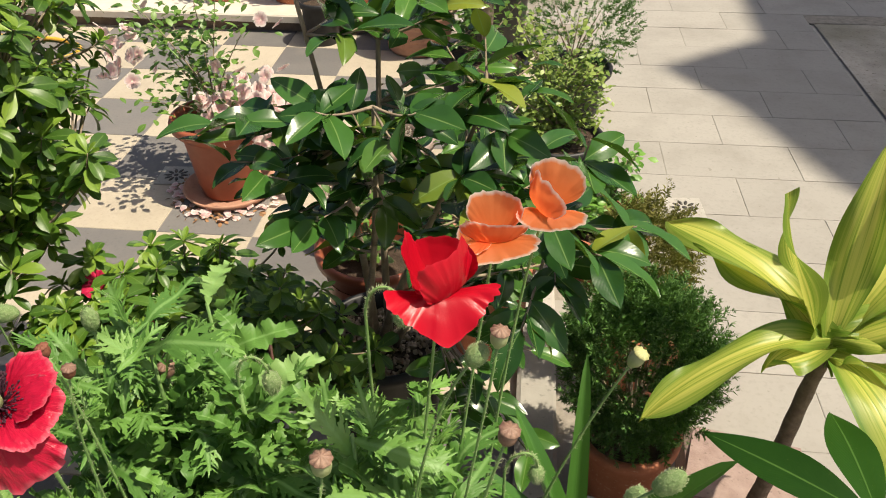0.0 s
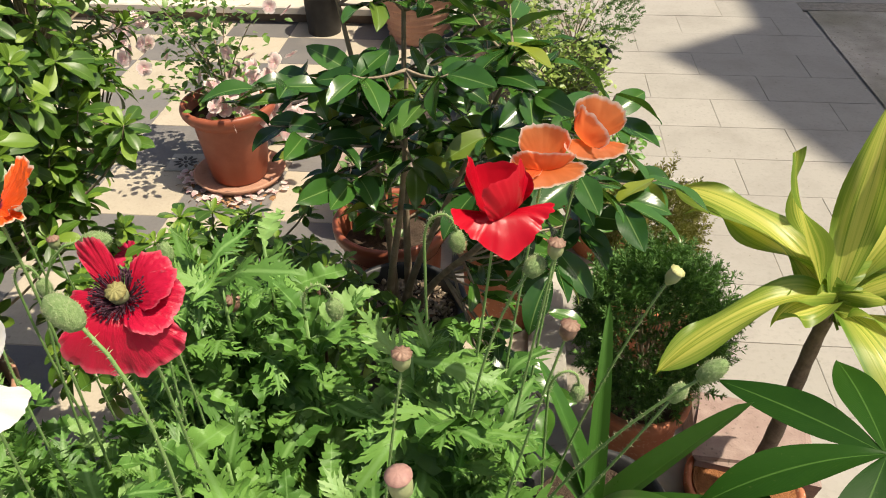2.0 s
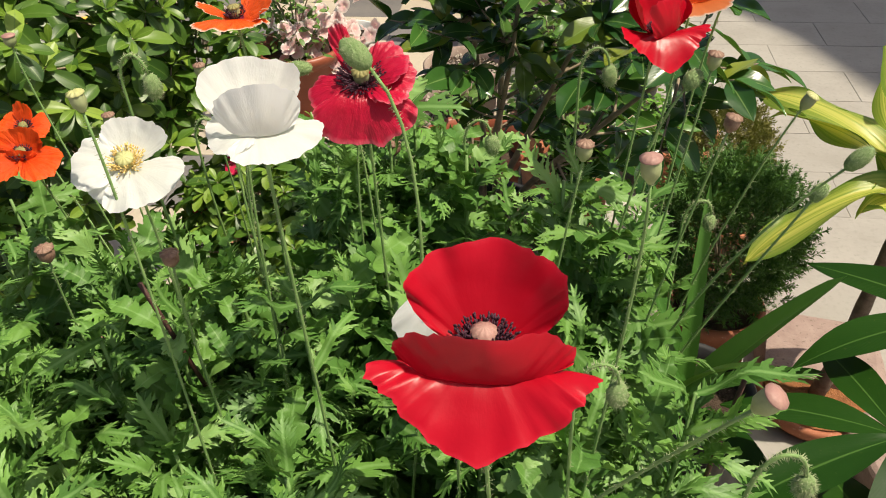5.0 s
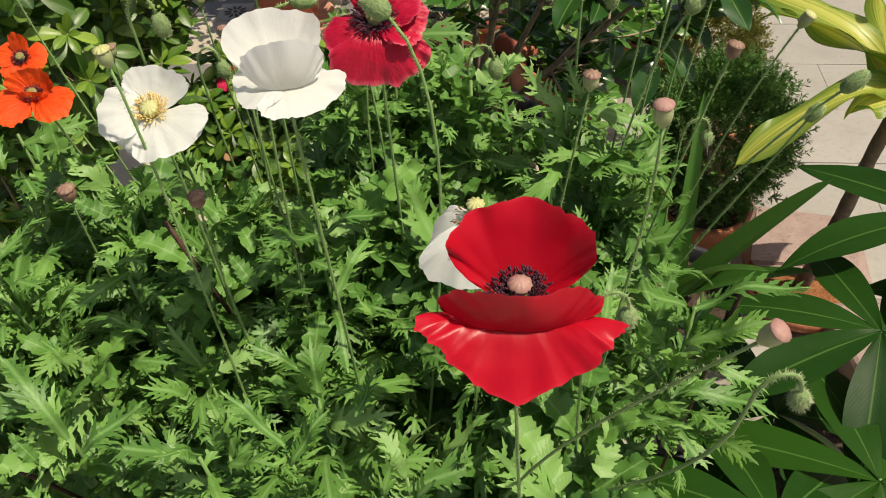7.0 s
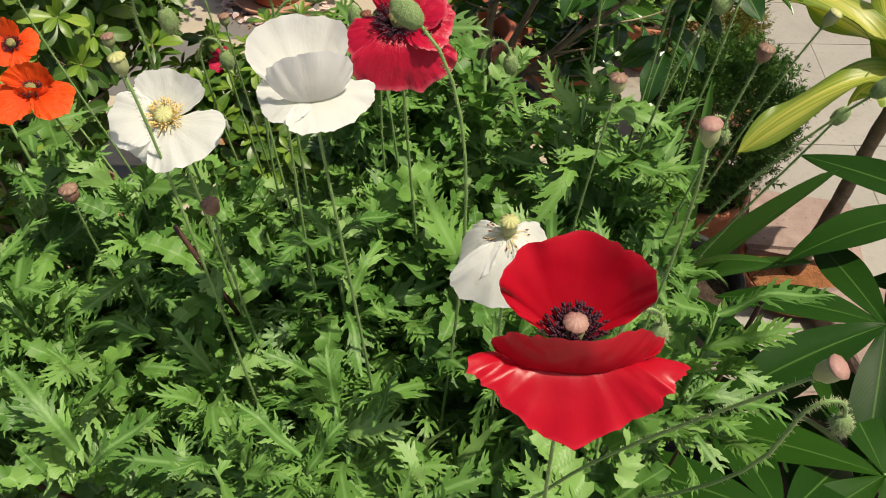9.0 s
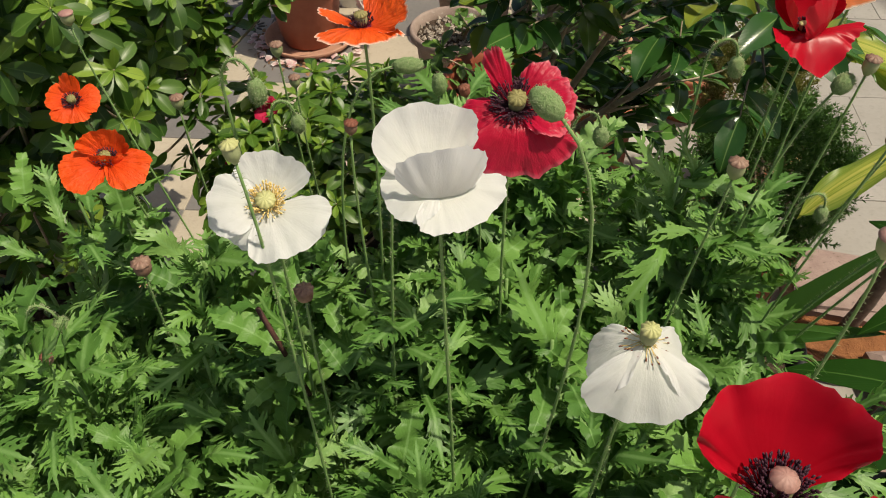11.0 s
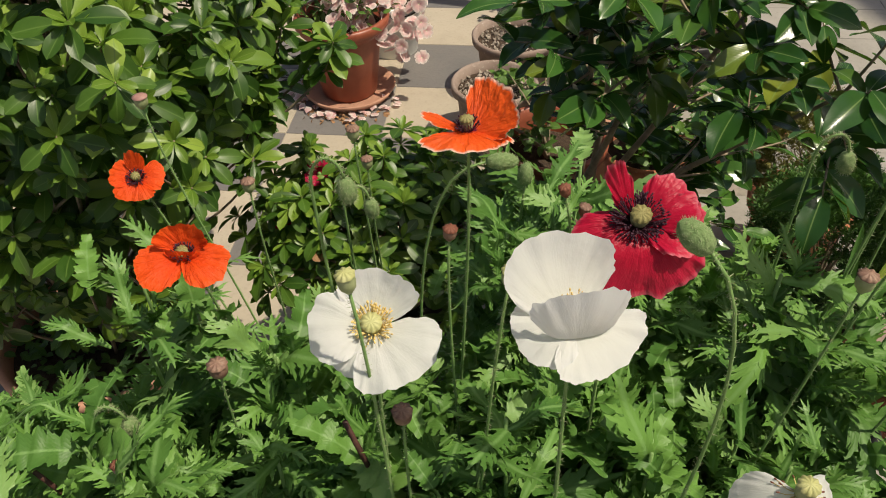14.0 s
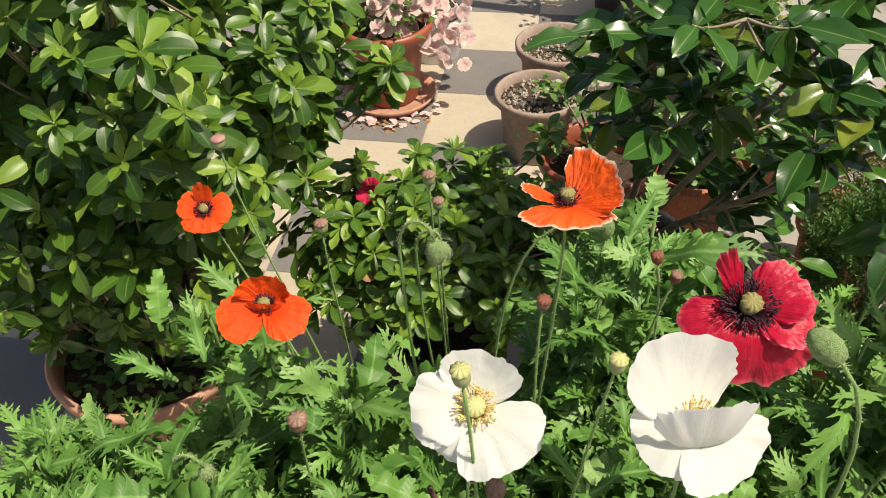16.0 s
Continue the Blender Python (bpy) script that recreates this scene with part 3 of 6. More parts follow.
def petal(R, half, profile, ruffle, seed, fold=0.0, rim=ROUND, nu=40, nv=16):
    """A petal: a fan that climbs or falls by the angles of its profile, with a ruffled, pleated edge."""
    rnd = random.Random(seed)
    half = radians(half)
    ph, p2 = rnd.uniform(0, 20), rnd.uniform(0, 20)
    ks, es = [k for k, _ in profile], [radians(e) for _, e in profile]
    rk, re = [k for k, _ in rim], [e for _, e in rim]
    steps = 48
    hs, zs = [0.0], [0.0]
    for i in range(steps):
        e = float(np.interp((i + 0.5) / steps, ks, es))
        hs.append(hs[-1] + math.cos(e) / steps)
        zs.append(zs[-1] + math.sin(e) / steps)
    skew = rnd.uniform(-0.08, 0.08) if rim is ROUND else 0.0

    def fn(u, v):
        edge = float(np.interp(abs(u + skew * (1 - u * u)), rk, re))
        edge += 0.06 * noise.noise((u * 2.6 + ph, 0.5, p2)) + ruffle * (0.05 * noise.noise((u * 8 + ph, 2.5, p2)) + 0.025 * noise.noise((u * 19 + ph, 4.5, p2)))
        L = R * edge
        t = v * steps
        i = min(int(t), steps - 1)
        h = L * (hs[i] + (hs[i + 1] - hs[i]) * (t - i))
        z = L * (zs[i] + (zs[i + 1] - zs[i]) * (t - i))
        e = float(np.interp(v, ks, es))
        phi = u * half * (0.75 + 0.25 * v)
        lift = 0.13 * v * v * noise.noise((u * 2.4 + ph, v * 1.5, p2)) + 0.075 * v ** 3 * noise.noise((u * 7 + ph, v * 2, p2 + 7))
        lift += 0.028 * v ** 2 * noise.noise((u * 17 + ph, v * 1.2, p2 + 3)) + 0.020 * v * noise.noise((u * 6 + ph, v * 6, p2 + 5))
        lift = ruffle * R * lift + fold * R * v * u * u
        h2 = h + 0.02 * R - lift * math.sin(e)
        z2 = z + lift * math.cos(e)
        return h2 * math.sin(phi), h2 * math.cos(phi), z2

    return grid(nu, nv, fn)


# rims seen flat, as (place along the rim, factor)
EVEN = ((-1, 0.9), (0, 1.0), (1, 0.9))
BROAD_FOOT = ((-1, 0.6), (-0.87, 1.75), (-0.75, 1.3), (-0.5, 1.0), (0, 0.97), (0.5, 1.0), (0.75, 1.3), (0.87, 1.75), (1, 0.6))
SHIELD = ((-1, 0.5), (-0.87, 1.80), (-0.79, 1.34), (-0.64, 0.93), (-0.46, 0.78), (-0.36, 0.83), (-0.26, 0.86), (-0.12, 0.96), (0, 1.12), (0.12, 0.98), (0.24, 0.87), (0.34, 0.84), (0.46, 0.80), (0.64, 0.95), (0.79, 1.34), (0.87, 1.78), (1, 0.5))
LOW_SIDES = ((-1, 0.7), (-0.80, 1.28), (-0.62, 1.06), (-0.3, 0.98), (0, 0.92), (0.3, 0.98), (0.62, 1.06), (0.80, 1.28), (1, 0.7))
SHOULDER = ((-1, 0.8), (-0.5, 0.86), (-0.26, 1.0), (-0.16, 1.16), (-0.05, 1.0), (0.06, 0.93), (0.24, 1.06), (0.34, 1.12), (0.46, 0.96), (1, 0.8))
LEFT_POINT = ((-1, 0.9), (-0.5, 0.95), (-0.2, 1.0), (0.12, 1.16), (0.3, 0.92), (1, 0.9))
STEEP_BACK = ((0, 20), (0.22, 48), (0.65, 66), (1, 74))
OPEN_BACK = ((0, 10), (0.4, 22), (1, 36))
OPEN_CUP = ((0, 12), (0.25, 28), (0.65, 44), (1, 54))
CLOSING = ((0, 5), (0.18, 18), (0.30, 80), (0.6, 98), (1, 108))
CUPPED = ((0, 14), (0.25, 36), (0.65, 54), (1, 64))
STAND = ((0, 5), (0.18, 18), (0.30, 84), (0.6, 98), (1, 106))
STAND_TALL = ((0, 4), (0.18, 12), (0.32, 82), (0.6, 94), (1, 106))
SLOPE = ((0, 14), (0.25, 8), (0.5, -14), (1, -30))
FLARE = ((0, 16), (0.2, 24), (0.3, 6), (0.42, -34), (0.7, -46), (1, -50))
STAND_WIDE = ((0, 4), (0.28, 10), (0.42, 80), (0.7, 92), (1, 98))
OPEN_LIP = ((0, 10), (0.3, 2), (0.65, -20), (1, -34))
WIDE = ((0, 22), (0.45, 8), (1, -14))
HANG = ((0, -5), (0.22, -30), (0.6, -54), (1, -66))
OVER = ((0, 14), (0.25, 4), (0.45, -38), (1, -64))
LOW = ((0, 26), (0.4, 22), (1, 2))


def broad_petal(width, length, profile, curl, ruffle, seed, rim=EVEN, nu=64, nv=18):
    """A broad petal: an oval sheet on its base, bent along by its profile and across by curl degrees, with a crinkled rim."""
    rnd = random.Random(seed)
    ph, p2 = rnd.uniform(0, 20), rnd.uniform(0, 20)
    a, L = width / 200, length / 100
    ks, es = [k for k, _ in profile], [radians(e) for _, e in profile]
    rk, re = [k for k, _ in rim], [e for _, e in rim]
    steps = 72
    hs, zs = [0.0], [0.0]
    for i in range(steps):
        e = float(np.interp((i + 0.5) / 48, ks, es))
        hs.append(hs[-1] + math.cos(e) / 48)
        zs.append(zs[-1] + math.sin(e) / 48)
    bow = radians(curl) / a
    size = (a + L) * 0.5

    def fn(u, v):
        q = math.pi * 0.93 * u
        x, y = a * math.sin(q), L * ((1 + math.cos(q)) / 2) ** 0.72
        k = float(np.interp(u, rk, re)) + 0.05 * noise.noise((u * 3.1 + ph, 0.5, p2))
        k += ruffle * (0.050 * noise.noise((u * 10 + ph, 2.5, p2)) + 0.045 * noise.noise((u * 27 + ph, 4.5, p2)))
        x, y = x * k * v, y * k * v
        t = min(max(y / L, 0.0) * 48, steps - 0.01)
        i = int(t)
        h, z = L * (hs[i] + (hs[i + 1] - hs[i]) * (t - i)), L * (zs[i] + (zs[i + 1] - zs[i]) * (t - i))
        e = float(np.interp(y / L, ks, es))
        c = bow * (0.35 + 0.65 * min(1.0, v * 1.3))
        if abs(c) > 1e-3:
            inward, x2 = (1 - math.cos(x * c)) / c, math.sin(x * c) / c
        else:
            inward, x2 = 0.0, x
        wave = 0.12 * v * v * noise.noise((u * 2.2 + ph, v * 1.4, p2)) + 0.105 * v ** 3 * noise.noise((u * 8 + ph, v * 1.2, p2 + 7))
        wave += 0.055 * v ** 3 * noise.noise((u * 21 + ph, v, p2 + 3)) + 0.022 * v * noise.noise((u * 6 + ph, v * 6, p2 + 5))
        inward += ruffle * size * wave
        return x2, h + 0.0012 - inward * math.sin(e), z + inward * math.cos(e)

    return grid(nu, nv, fn)


def capsule_pieces(r, h, rays=10, sharp=1.0):
    body = lathe([(r * 0.35, -h * 0.12), (r * 0.5, 0), (r * 0.9, h * 0.25), (r, h * 0.55), (r * 0.95, h * 0.85), (r * 0.88, h * 0.95), (r * 0.3, h * 0.99)], 20)
    v, f, n = [], [], rays * 4
    for j, (q, z) in enumerate(((1.08, 0.93), (1.10, 1.0), (0.55, 1.12), (0.02, 1.16))):
        for k in range(n):
            t = 2 * math.pi * k / n
            ridge = sharp if k % 4 == 0 else (-sharp if k % 4 == 2 else 0)
            rr = r * q * (1 + (0.04 * ridge if j < 2 else 0))
            v.append((rr * math.cos(t), rr * math.sin(t), h * z + (0.035 * h * ridge if 0 < j < 3 else 0)))
    for j in range(3):
        for k in range(n):
            a, b = j * n + k, j * n + (k + 1) % n
            f.append((a, b, b + n, a + n))
    f.append(tuple(range(3 * n, 4 * n)))
    return body, (np.array(v), f, None)


def stamen_ring(count, length, spread, seed, thick=0.00022, knob=0.00078):
    rnd = random.Random(seed)
    threads, knobs = Geo(), Geo()
    ball = lathe([(0.3, -1), (0.9, -0.4), (0.9, 0.4), (0.3, 1)], 6)
    for i in range(count):
        a = rnd.uniform(0, 6.283)
        e = radians(rnd.uniform(*spread))
        L = length * rnd.uniform(0.7, 1.1)
        d = Vector((math.cos(a) * math.cos(e), math.sin(a) * math.cos(e), math.sin(e)))
        base = Vector((math.cos(a), math.sin(a), 0)) * 0.003
        mid = base + d * L * 0.55 + Vector((0, 0, -0.0006))
        tip = base + d * L + Vector((0, 0, 0.001))
        threads.add(tube((base, mid, tip), thick, 4))
        knobs.add(ball, axis_pose(tip, d) @ Matrix.Diagonal((knob * 0.7, knob * 0.7, knob * rnd.uniform(0.9, 1.5), 1)))
    return threads, knobs


def stem_to(tip, lean, root, seed, r0=0.0016, r1=0.0010, hook=None):
    """A stem from its root to the tip, arriving along lean."""
    tip, root, lean = Vector(tip), Vector(root), Vector(lean).normalized()
    reach = (tip - root).length
    rnd = random.Random(seed)
    wob = Vector((rnd.uniform(-0.02, 0.02), rnd.uniform(-0.02, 0.02), 0))
    pts = curve_points(root, root + Vector((0, 0, reach * 0.4)) + wob, tip - lean * min(reach * 0.35, 0.10) + wob * 0.5, tip, 18)
    radii = [r0 + (r1 - r0) * i / 18 for i in range(19)]
    return pts, radii


POPPY_GROUP = "poppies in flower"
ROOT_Z = 0.34


def poppy_flower(label, pos, axis, mat, petals, seed, stamens=None, count=60, length=0.012, spread=(5, 50), pod=M_CAPSULE, cap=M_POD_YELLOW, podsize=(0.0042, 0.008), root=None, ruffle=1.0, knobmat=None):
    """A poppy on its stem; petals as (turn, width and length in cm, profile, curl, rim)."""
    fl = thing("poppy_flower", label, "flower", pos, POPPY_GROUP)
    m = Vector((0, 0, 1)).rotation_difference(Vector(axis).normalized()).to_matrix().to_4x4()
    for i, (phi, width, long, profile, curl, *rest) in enumerate(petals):
        part("petal", Geo().add(broad_petal(width, long, profile, curl, ruffle, seed * 17 + i, *rest)).mesh("poppy_petal", mat), fl, m=m @ pose(0, 0, 0, 0, 0, -phi) @ Matrix.Translation((0, 0, 0.0006 * i)))
    body, crown = capsule_pieces(*podsize, 10, 0.3 if cap is M_POD_PINK else 1.0)
    pistil = part("pistil", Geo().add(body).mesh("pistil", pod), fl, "ribbed green seed capsule", m=m @ Matrix.Translation((0, 0, 0.001)))
    part("stigma", Geo().add(crown).mesh("stigma", cap), pistil)
    if stamens:
        threads, knobs = stamen_ring(count, length, spread, seed)
        ring = part("stamen_ring", threads.mesh("stamens", stamens), fl, "ring of fine stamens", kind="stuff", m=m @ Matrix.Translation((0, 0, 0.002)))
        part("anther_ring", knobs.mesh("anthers", knobmat or stamens), ring, kind="stuff")
    p = Vector(pos)
    root = Vector(root) if root else Vector((p.x * 0.96 + 0.01, p.y + 0.035, ROOT_Z))
    pts, radii = stem_to((0, 0, 0), axis, root - p, seed)
    part("stem", Geo().add(tube(pts, radii, 7)).mesh("stem", M_STEM), fl, "slender hairy green stem")
    part("hairs", Geo().add(spikes(pts, radii, 420, 0.0027, seed)).mesh("hairs", M_HAIR), fl, kind="stuff")
    return fl


def poppy_pod(label, pos, axis, r, h, mat, cap, seed, root=None):
    pd = thing("poppy_seed_pod", label, "seed pod", pos, "poppy seed pods")
    m = axis_pose((0, 0, 0), axis)
    body, crown = capsule_pieces(r, h, 9, 0.2 if cap is M_POD_PINK else 1.0)
    pod = part("capsule", Geo().add(body).mesh("capsule", mat), pd, m=m @ Matrix.Translation((0, 0, -h * 0.5)))
    part("cap", Geo().add(crown).mesh("cap", cap), pod)
    p = Vector(pos)
    root = Vector(root) if root else Vector((p.x * 0.97, p.y + 0.03, ROOT_Z))
    pts, radii = stem_to(-Vector(axis).normalized() * h * 0.55, axis, root - p, seed, 0.0014, 0.0009)
    part("stem", Geo().add(tube(pts, radii, 7)).mesh("stem", M_STEM), pd)
    part("hairs", Geo().add(spikes(pts, radii, 380, 0.0026, seed)).mesh("hairs", M_HAIR), pd, kind="stuff")
    return pd


def poppy_bud(label, pos, axis, length, width, seed, root=None, droop=False, side=(1, 0, 0), hook=0.02):
    """A hairy bud; a drooping one hangs from a hooked stem."""
    bd = thing("poppy_bud", label, "flower bud", pos, "poppy buds")
    m = axis_pose((0, 0, 0), axis)
    L, w = length, width / 2
    prof = [(w * 0.25, -L * 0.5), (w * 0.75, -L * 0.38), (w, -L * 0.1), (w * 0.96, L * 0.12), (w * 0.72, L * 0.34), (w * 0.35, L * 0.46), (w * 0.08, L * 0.5)]
    body = part("bud", Geo().add(lathe(prof, 16, 0.02, seed)).mesh("bud", M_BUD), bd, m=m)
    rnd = random.Random(seed)
    v, f = [], []
    for _ in range(300):
        a, z = rnd.uniform(0, 6.283), rnd.uniform(-0.46, 0.46)
        rr = w * math.sqrt(max(0.02, 1 - (2 * z * 0.98) ** 2)) * 0.97
        o = Vector((math.cos(a), math.sin(a), z * 1.2)).normalized()
        b = Vector((math.cos(a) * rr, math.sin(a) * rr, z * L))
        t = b + o * rnd.uniform(0.0010, 0.0032) * (1.0 if droop else 0.5) + Vector((0, 0, rnd.uniform(-0.0004, 0.0014)))
        s1, s2 = o.orthogonal().normalized() * 0.00024, o.cross(o.orthogonal()).normalized() * 0.00024
        q = len(v)
        v += [b + s1, b - s1, b + s2, t]
        f += [(q, q + 1, q + 3), (q + 1, q + 2, q + 3), (q + 2, q, q + 3)]
    part("hairs", Geo().add((np.array([tuple(x) for x in v]), f, None)).mesh("bud_hairs", M_HAIR), body, kind="stuff")
    p = Vector(pos)
    root = (Vector(root) if root else Vector((p.x * 0.97, p.y + 0.03, ROOT_Z))) - p
    ax = Vector(axis).normalized()
    base = -ax * L * 0.48
    if droop:
        sd = Vector(side).normalized()
        top = base + Vector((0, 0, hook * 0.9)) + sd * hook * 0.55
        far = base + sd * hook * 1.25 + Vector((0, 0, -hook * 0.5))
        arc = curve_points(far, far + Vector((0, 0, hook * 1.5)), base - ax * hook * 1.3, base, 10)
        low = curve_points(root, root + Vector((0, 0, (far - root).z * 0.4)), far - Vector((0, 0, (far - root).z * 0.35)), far, 12)
        pts = low[:-1] + arc
    else:
        pts, _ = stem_to(base, ax, root, seed)
    radii = [0.0015 - 0.0005 * i / (len(pts) - 1) for i in range(len(pts))]
    part("stem", Geo().add(tube(pts, radii, 7)).mesh("stem", M_STEM), bd)
    part("stem_hairs", Geo().add(spikes(pts, radii, 420, 0.0028, seed)).mesh("stem_hairs", M_HAIR), bd, kind="stuff")
    return bd


# every flower, by the place of its heart
poppy_flower("bright red poppy in full bloom with flaring lower petal", (-0.002, -0.004, 1.083), (0.02, 0.0, 1.0), M_RED_PETAL,
             [(3, 7.4, 4.9, STEEP_BACK, 46), (180, 7.2, 4.7, STAND_WIDE, 34, LOW_SIDES), (182, 9.0, 4.4, FLARE, 14, SHIELD)], 11,
             M_STAMEN_DARK, 300, 0.0135, (34, 80), M_CAPSULE, M_POD_PINK, (0.0050, 0.0150), root=(0.02, 0.10, ROOT_Z), ruffle=0.7)
poppy_flower("scarlet poppy with two upright petals and a curled lip", (0.126, 0.385, 1.057), (0.03, -0.06, 1.0), M_RED_PETAL,
             [(10, 5.6, 3.6, STEEP_BACK, 42), (-84, 4.6, 4.0, STEEP_BACK, 30, LEFT_POINT), (132, 5.0, 4.7, STAND_TALL, 34, SHOULDER), (166, 7.4, 3.9, FLARE, 26, SHIELD)], 12,
             M_STAMEN_DARK, 60, 0.006, (20, 70), podsize=(0.004, 0.006), root=(0.08, 0.38, ROOT_Z), ruffle=0.7)
poppy_flower("peach poppy cup with ruffled white edge", (0.198, 0.455, 1.076), (0.14, -0.20, 0.97), M_PEACH_PETAL,
             [(22, 4.9, 3.5, CUPPED, 55), (-122, 4.4, 3.4, STAND, 44), (172, 5.4, 2.0, SLOPE, 22)], 13, podsize=(0.002, 0.003), root=(0.15, 0.42, ROOT_Z), ruffle=0.9)
poppy_flower("peach poppy with pale frilled petal edges", (0.162, 0.430, 1.067), (-0.03, -0.18, 0.98), M_PEACH_PETAL,
             [(2, 4.7, 3.3, CUPPED, 52), (180, 4.8, 2.3, STAND, 44, BROAD_FOOT), (168, 5.8, 2.2, SLOPE, 20), (-104, 3.6, 2.5, SLOPE, 16)], 14, podsize=(0.002, 0.003), root=(0.12, 0.40, ROOT_Z), ruffle=0.9)
poppy_flower("large white poppy cupped round its yellow heart", (-0.133, 0.163, 1.094), (0.10, -0.10, 1.0), M_WHITE_PETAL,
             [(-26, 6.8, 4.6, OPEN_CUP, 42), (166, 5.8, 4.3, CLOSING, 52), (136, 6.2, 3.0, SLOPE, 12), (-126, 4.2, 2.9, SLOPE, 12)], 15,
             M_STAMEN_GOLD, 80, 0.013, (58, 82), M_CAPSULE, M_POD_YELLOW, (0.0045, 0.010), root=(-0.14, 0.20, ROOT_Z), ruffle=0.7)
poppy_flower("open white poppy with golden stamens and green pistil", (-0.238, 0.200, 1.047), (0.06, -0.36, 0.92), M_WHITE_PETAL,
             [(6, 5.0, 3.4, OPEN_BACK, 24), (-98, 4.6, 3.5, WIDE, 4), (136, 6.0, 3.9, WIDE, -8), (-160, 4.2, 3.0, OPEN_LIP, 0)], 16,
             M_STAMEN_GOLD, 120, 0.010, (15, 60), M_POD_YELLOW, M_POD_YELLOW, (0.0056, 0.008), root=(-0.25, 0.25, ROOT_Z), ruffle=0.8)
poppy_flower("fading white poppy with drooping petals below its pod", (-0.022, 0.116, 1.026), (0.02, -0.08, 0.98), M_WHITE_PETAL,
             [(178, 7.6, 4.6, HANG, -26), (95, 4.4, 4.0, HANG, -20), (-95, 4.4, 4.0, HANG, -20)], 17,
             M_STAMEN_GOLD, 26, 0.011, (-42, -12), M_CAPSULE, M_POD_YELLOW, (0.0050, 0.0115), root=(-0.03, 0.17, ROOT_Z), knobmat=M_STICK, ruffle=0.8)
poppy_flower("crimson poppy past its best with dark stamens", (-0.089, 0.257, 1.078), (0.0, -0.40, 0.90), M_CRIMSON_PETAL,
             [(-36, 1.7, 4.3, UPRIGHT, -24), (-108, 3.0, 3.9, OPEN_LIP, 0), (66, 4.2, 3.4, LOW, 24), (104, 4.2, 3.6, WIDE, 14), (174, 7.4, 4.7, OVER, -10)], 18,
             M_STAMEN_DARK, 280, 0.0135, (0, 52), M_CAPSULE, M_STIGMA, (0.0055, 0.011), root=(-0.08, 0.30, ROOT_Z), ruffle=1.1)
poppy_flower("orange poppy with pale edge and one raised petal", (-0.189, 0.320, 1.098), (-0.02, -0.06, 0.99), M_ORANGE_RIM,
             [(66, 6.4, 3.6, OPEN_CUP, 20), (-84, 1.3, 2.9, ((0, 22), (1, 30)), -30), (182, 6.2, 2.5, WIDE, -4)], 19,
             M_STAMEN_DARK, 56, 0.0062, (30, 70), M_CAPSULE, M_STIGMA, (0.0042, 0.009), root=(-0.22, 0.36, ROOT_Z), ruffle=1.0)
poppy_flower("bright orange poppy with crinkled silky petals", (-0.409, 0.342, 0.967), (0.06, -0.34, 0.92), M_ORANGE_PETAL,
             [(-5, 4.8, 2.8, UPRIGHT, 44), (-126, 4.2, 3.8, WIDE, -6), (114, 4.2, 3.6, WIDE, 4), (175, 3.2, 1.6, STAND, 44)], 20,
             M_STAMEN_DARK, 80, 0.0070, (24, 66), M_CAPSULE, M_STIGMA, (0.0045, 0.009), root=(-0.40, 0.39, ROOT_Z), ruffle=1.1)
poppy_flower("small orange-red poppy with a dark heart", (-0.553, 0.564, 0.872), (0.10, -0.46, 0.88), M_ORANGE_PETAL,
             [(-12, 2.2, 3.3, UPRIGHT, -26), (78, 3.8, 2.9, WIDE, 4), (-82, 3.4, 3.0, WIDE, 4), (180, 4.8, 2.6, WIDE, -4)], 21,
             M_STAMEN_DARK, 110, 0.008, (10, 60), M_CAPSULE, M_STIGMA, (0.0045, 0.009), root=(-0.36, 0.45, ROOT_Z), ruffle=1.0)

UP = (0, 0, 1)
poppy_pod("ripening pod with reddish ribbed cap", (0.065, 0.280, 1.012), (0.05, 0, 1), 0.0062, 0.013, M_CAPSULE, M_POD_RAY, 31, root=(0.03, 0.30, ROOT_Z))
poppy_pod("small round pod with a rusty cap", (-0.101, 0.449, 0.915), UP, 0.0066, 0.012, M_POD_RAY, M_POD_RAY, 32)
poppy_pod("narrow grey-green pod with ribbed cap", (0.165, 0.348, 1.051), (0.1, 0, 1), 0.0056, 0.012, M_CAPSULE, M_POD_RAY, 33, root=(0.10, 0.35, ROOT_Z))
poppy_pod("pinkish pod with a flat crown", (-0.485, 0.496, 1.010), UP, 0.0062, 0.011, M_CAPSULE, M_POD_PINK, 34, root=(-0.35, 0.43, ROOT_Z))
poppy_pod("tall-stemmed pod with a pale ribbed cap", (-0.300, 0.500, 0.975), UP, 0.0058, 0.012, M_CAPSULE, M_POD_RAY, 35)
poppy_pod("dull brown pod beside a taller one", (-0.297, 0.533, 0.919), UP, 0.0056, 0.011, M_CAPSULE, M_POD_RAY, 36)
poppy_pod("small maroon pod on a hairy stem", (-0.200, 0.294, 1.036), (0.1, 0, 1), 0.0046, 0.009, M_POD_RAY, M_STICK, 37)
poppy_pod("dark maroon pod close to its twin", (-0.122, 0.348, 1.030), (-0.2, 0, 1), 0.0042, 0.008, M_STICK, M_STICK, 38)
poppy_pod("dark maroon pod, the lower of two", (-0.108, 0.344, 1.016), (0.2, 0, 1), 0.0042, 0.008, M_STICK, M_POD_RAY, 39)
poppy_pod("pale green pod with a yellow crown", (-0.162, 0.217, 1.072), (0.1, 0, 1), 0.0048, 0.0105, M_CAPSULE, M_POD_YELLOW, 40, root=(-0.19, 0.24, ROOT_Z))
poppy_pod("brown ribbed pod low among leaves", (-0.225, 0.193, 0.976), UP, 0.0060, 0.010, M_POD_RAY, M_POD_RAY, 41)
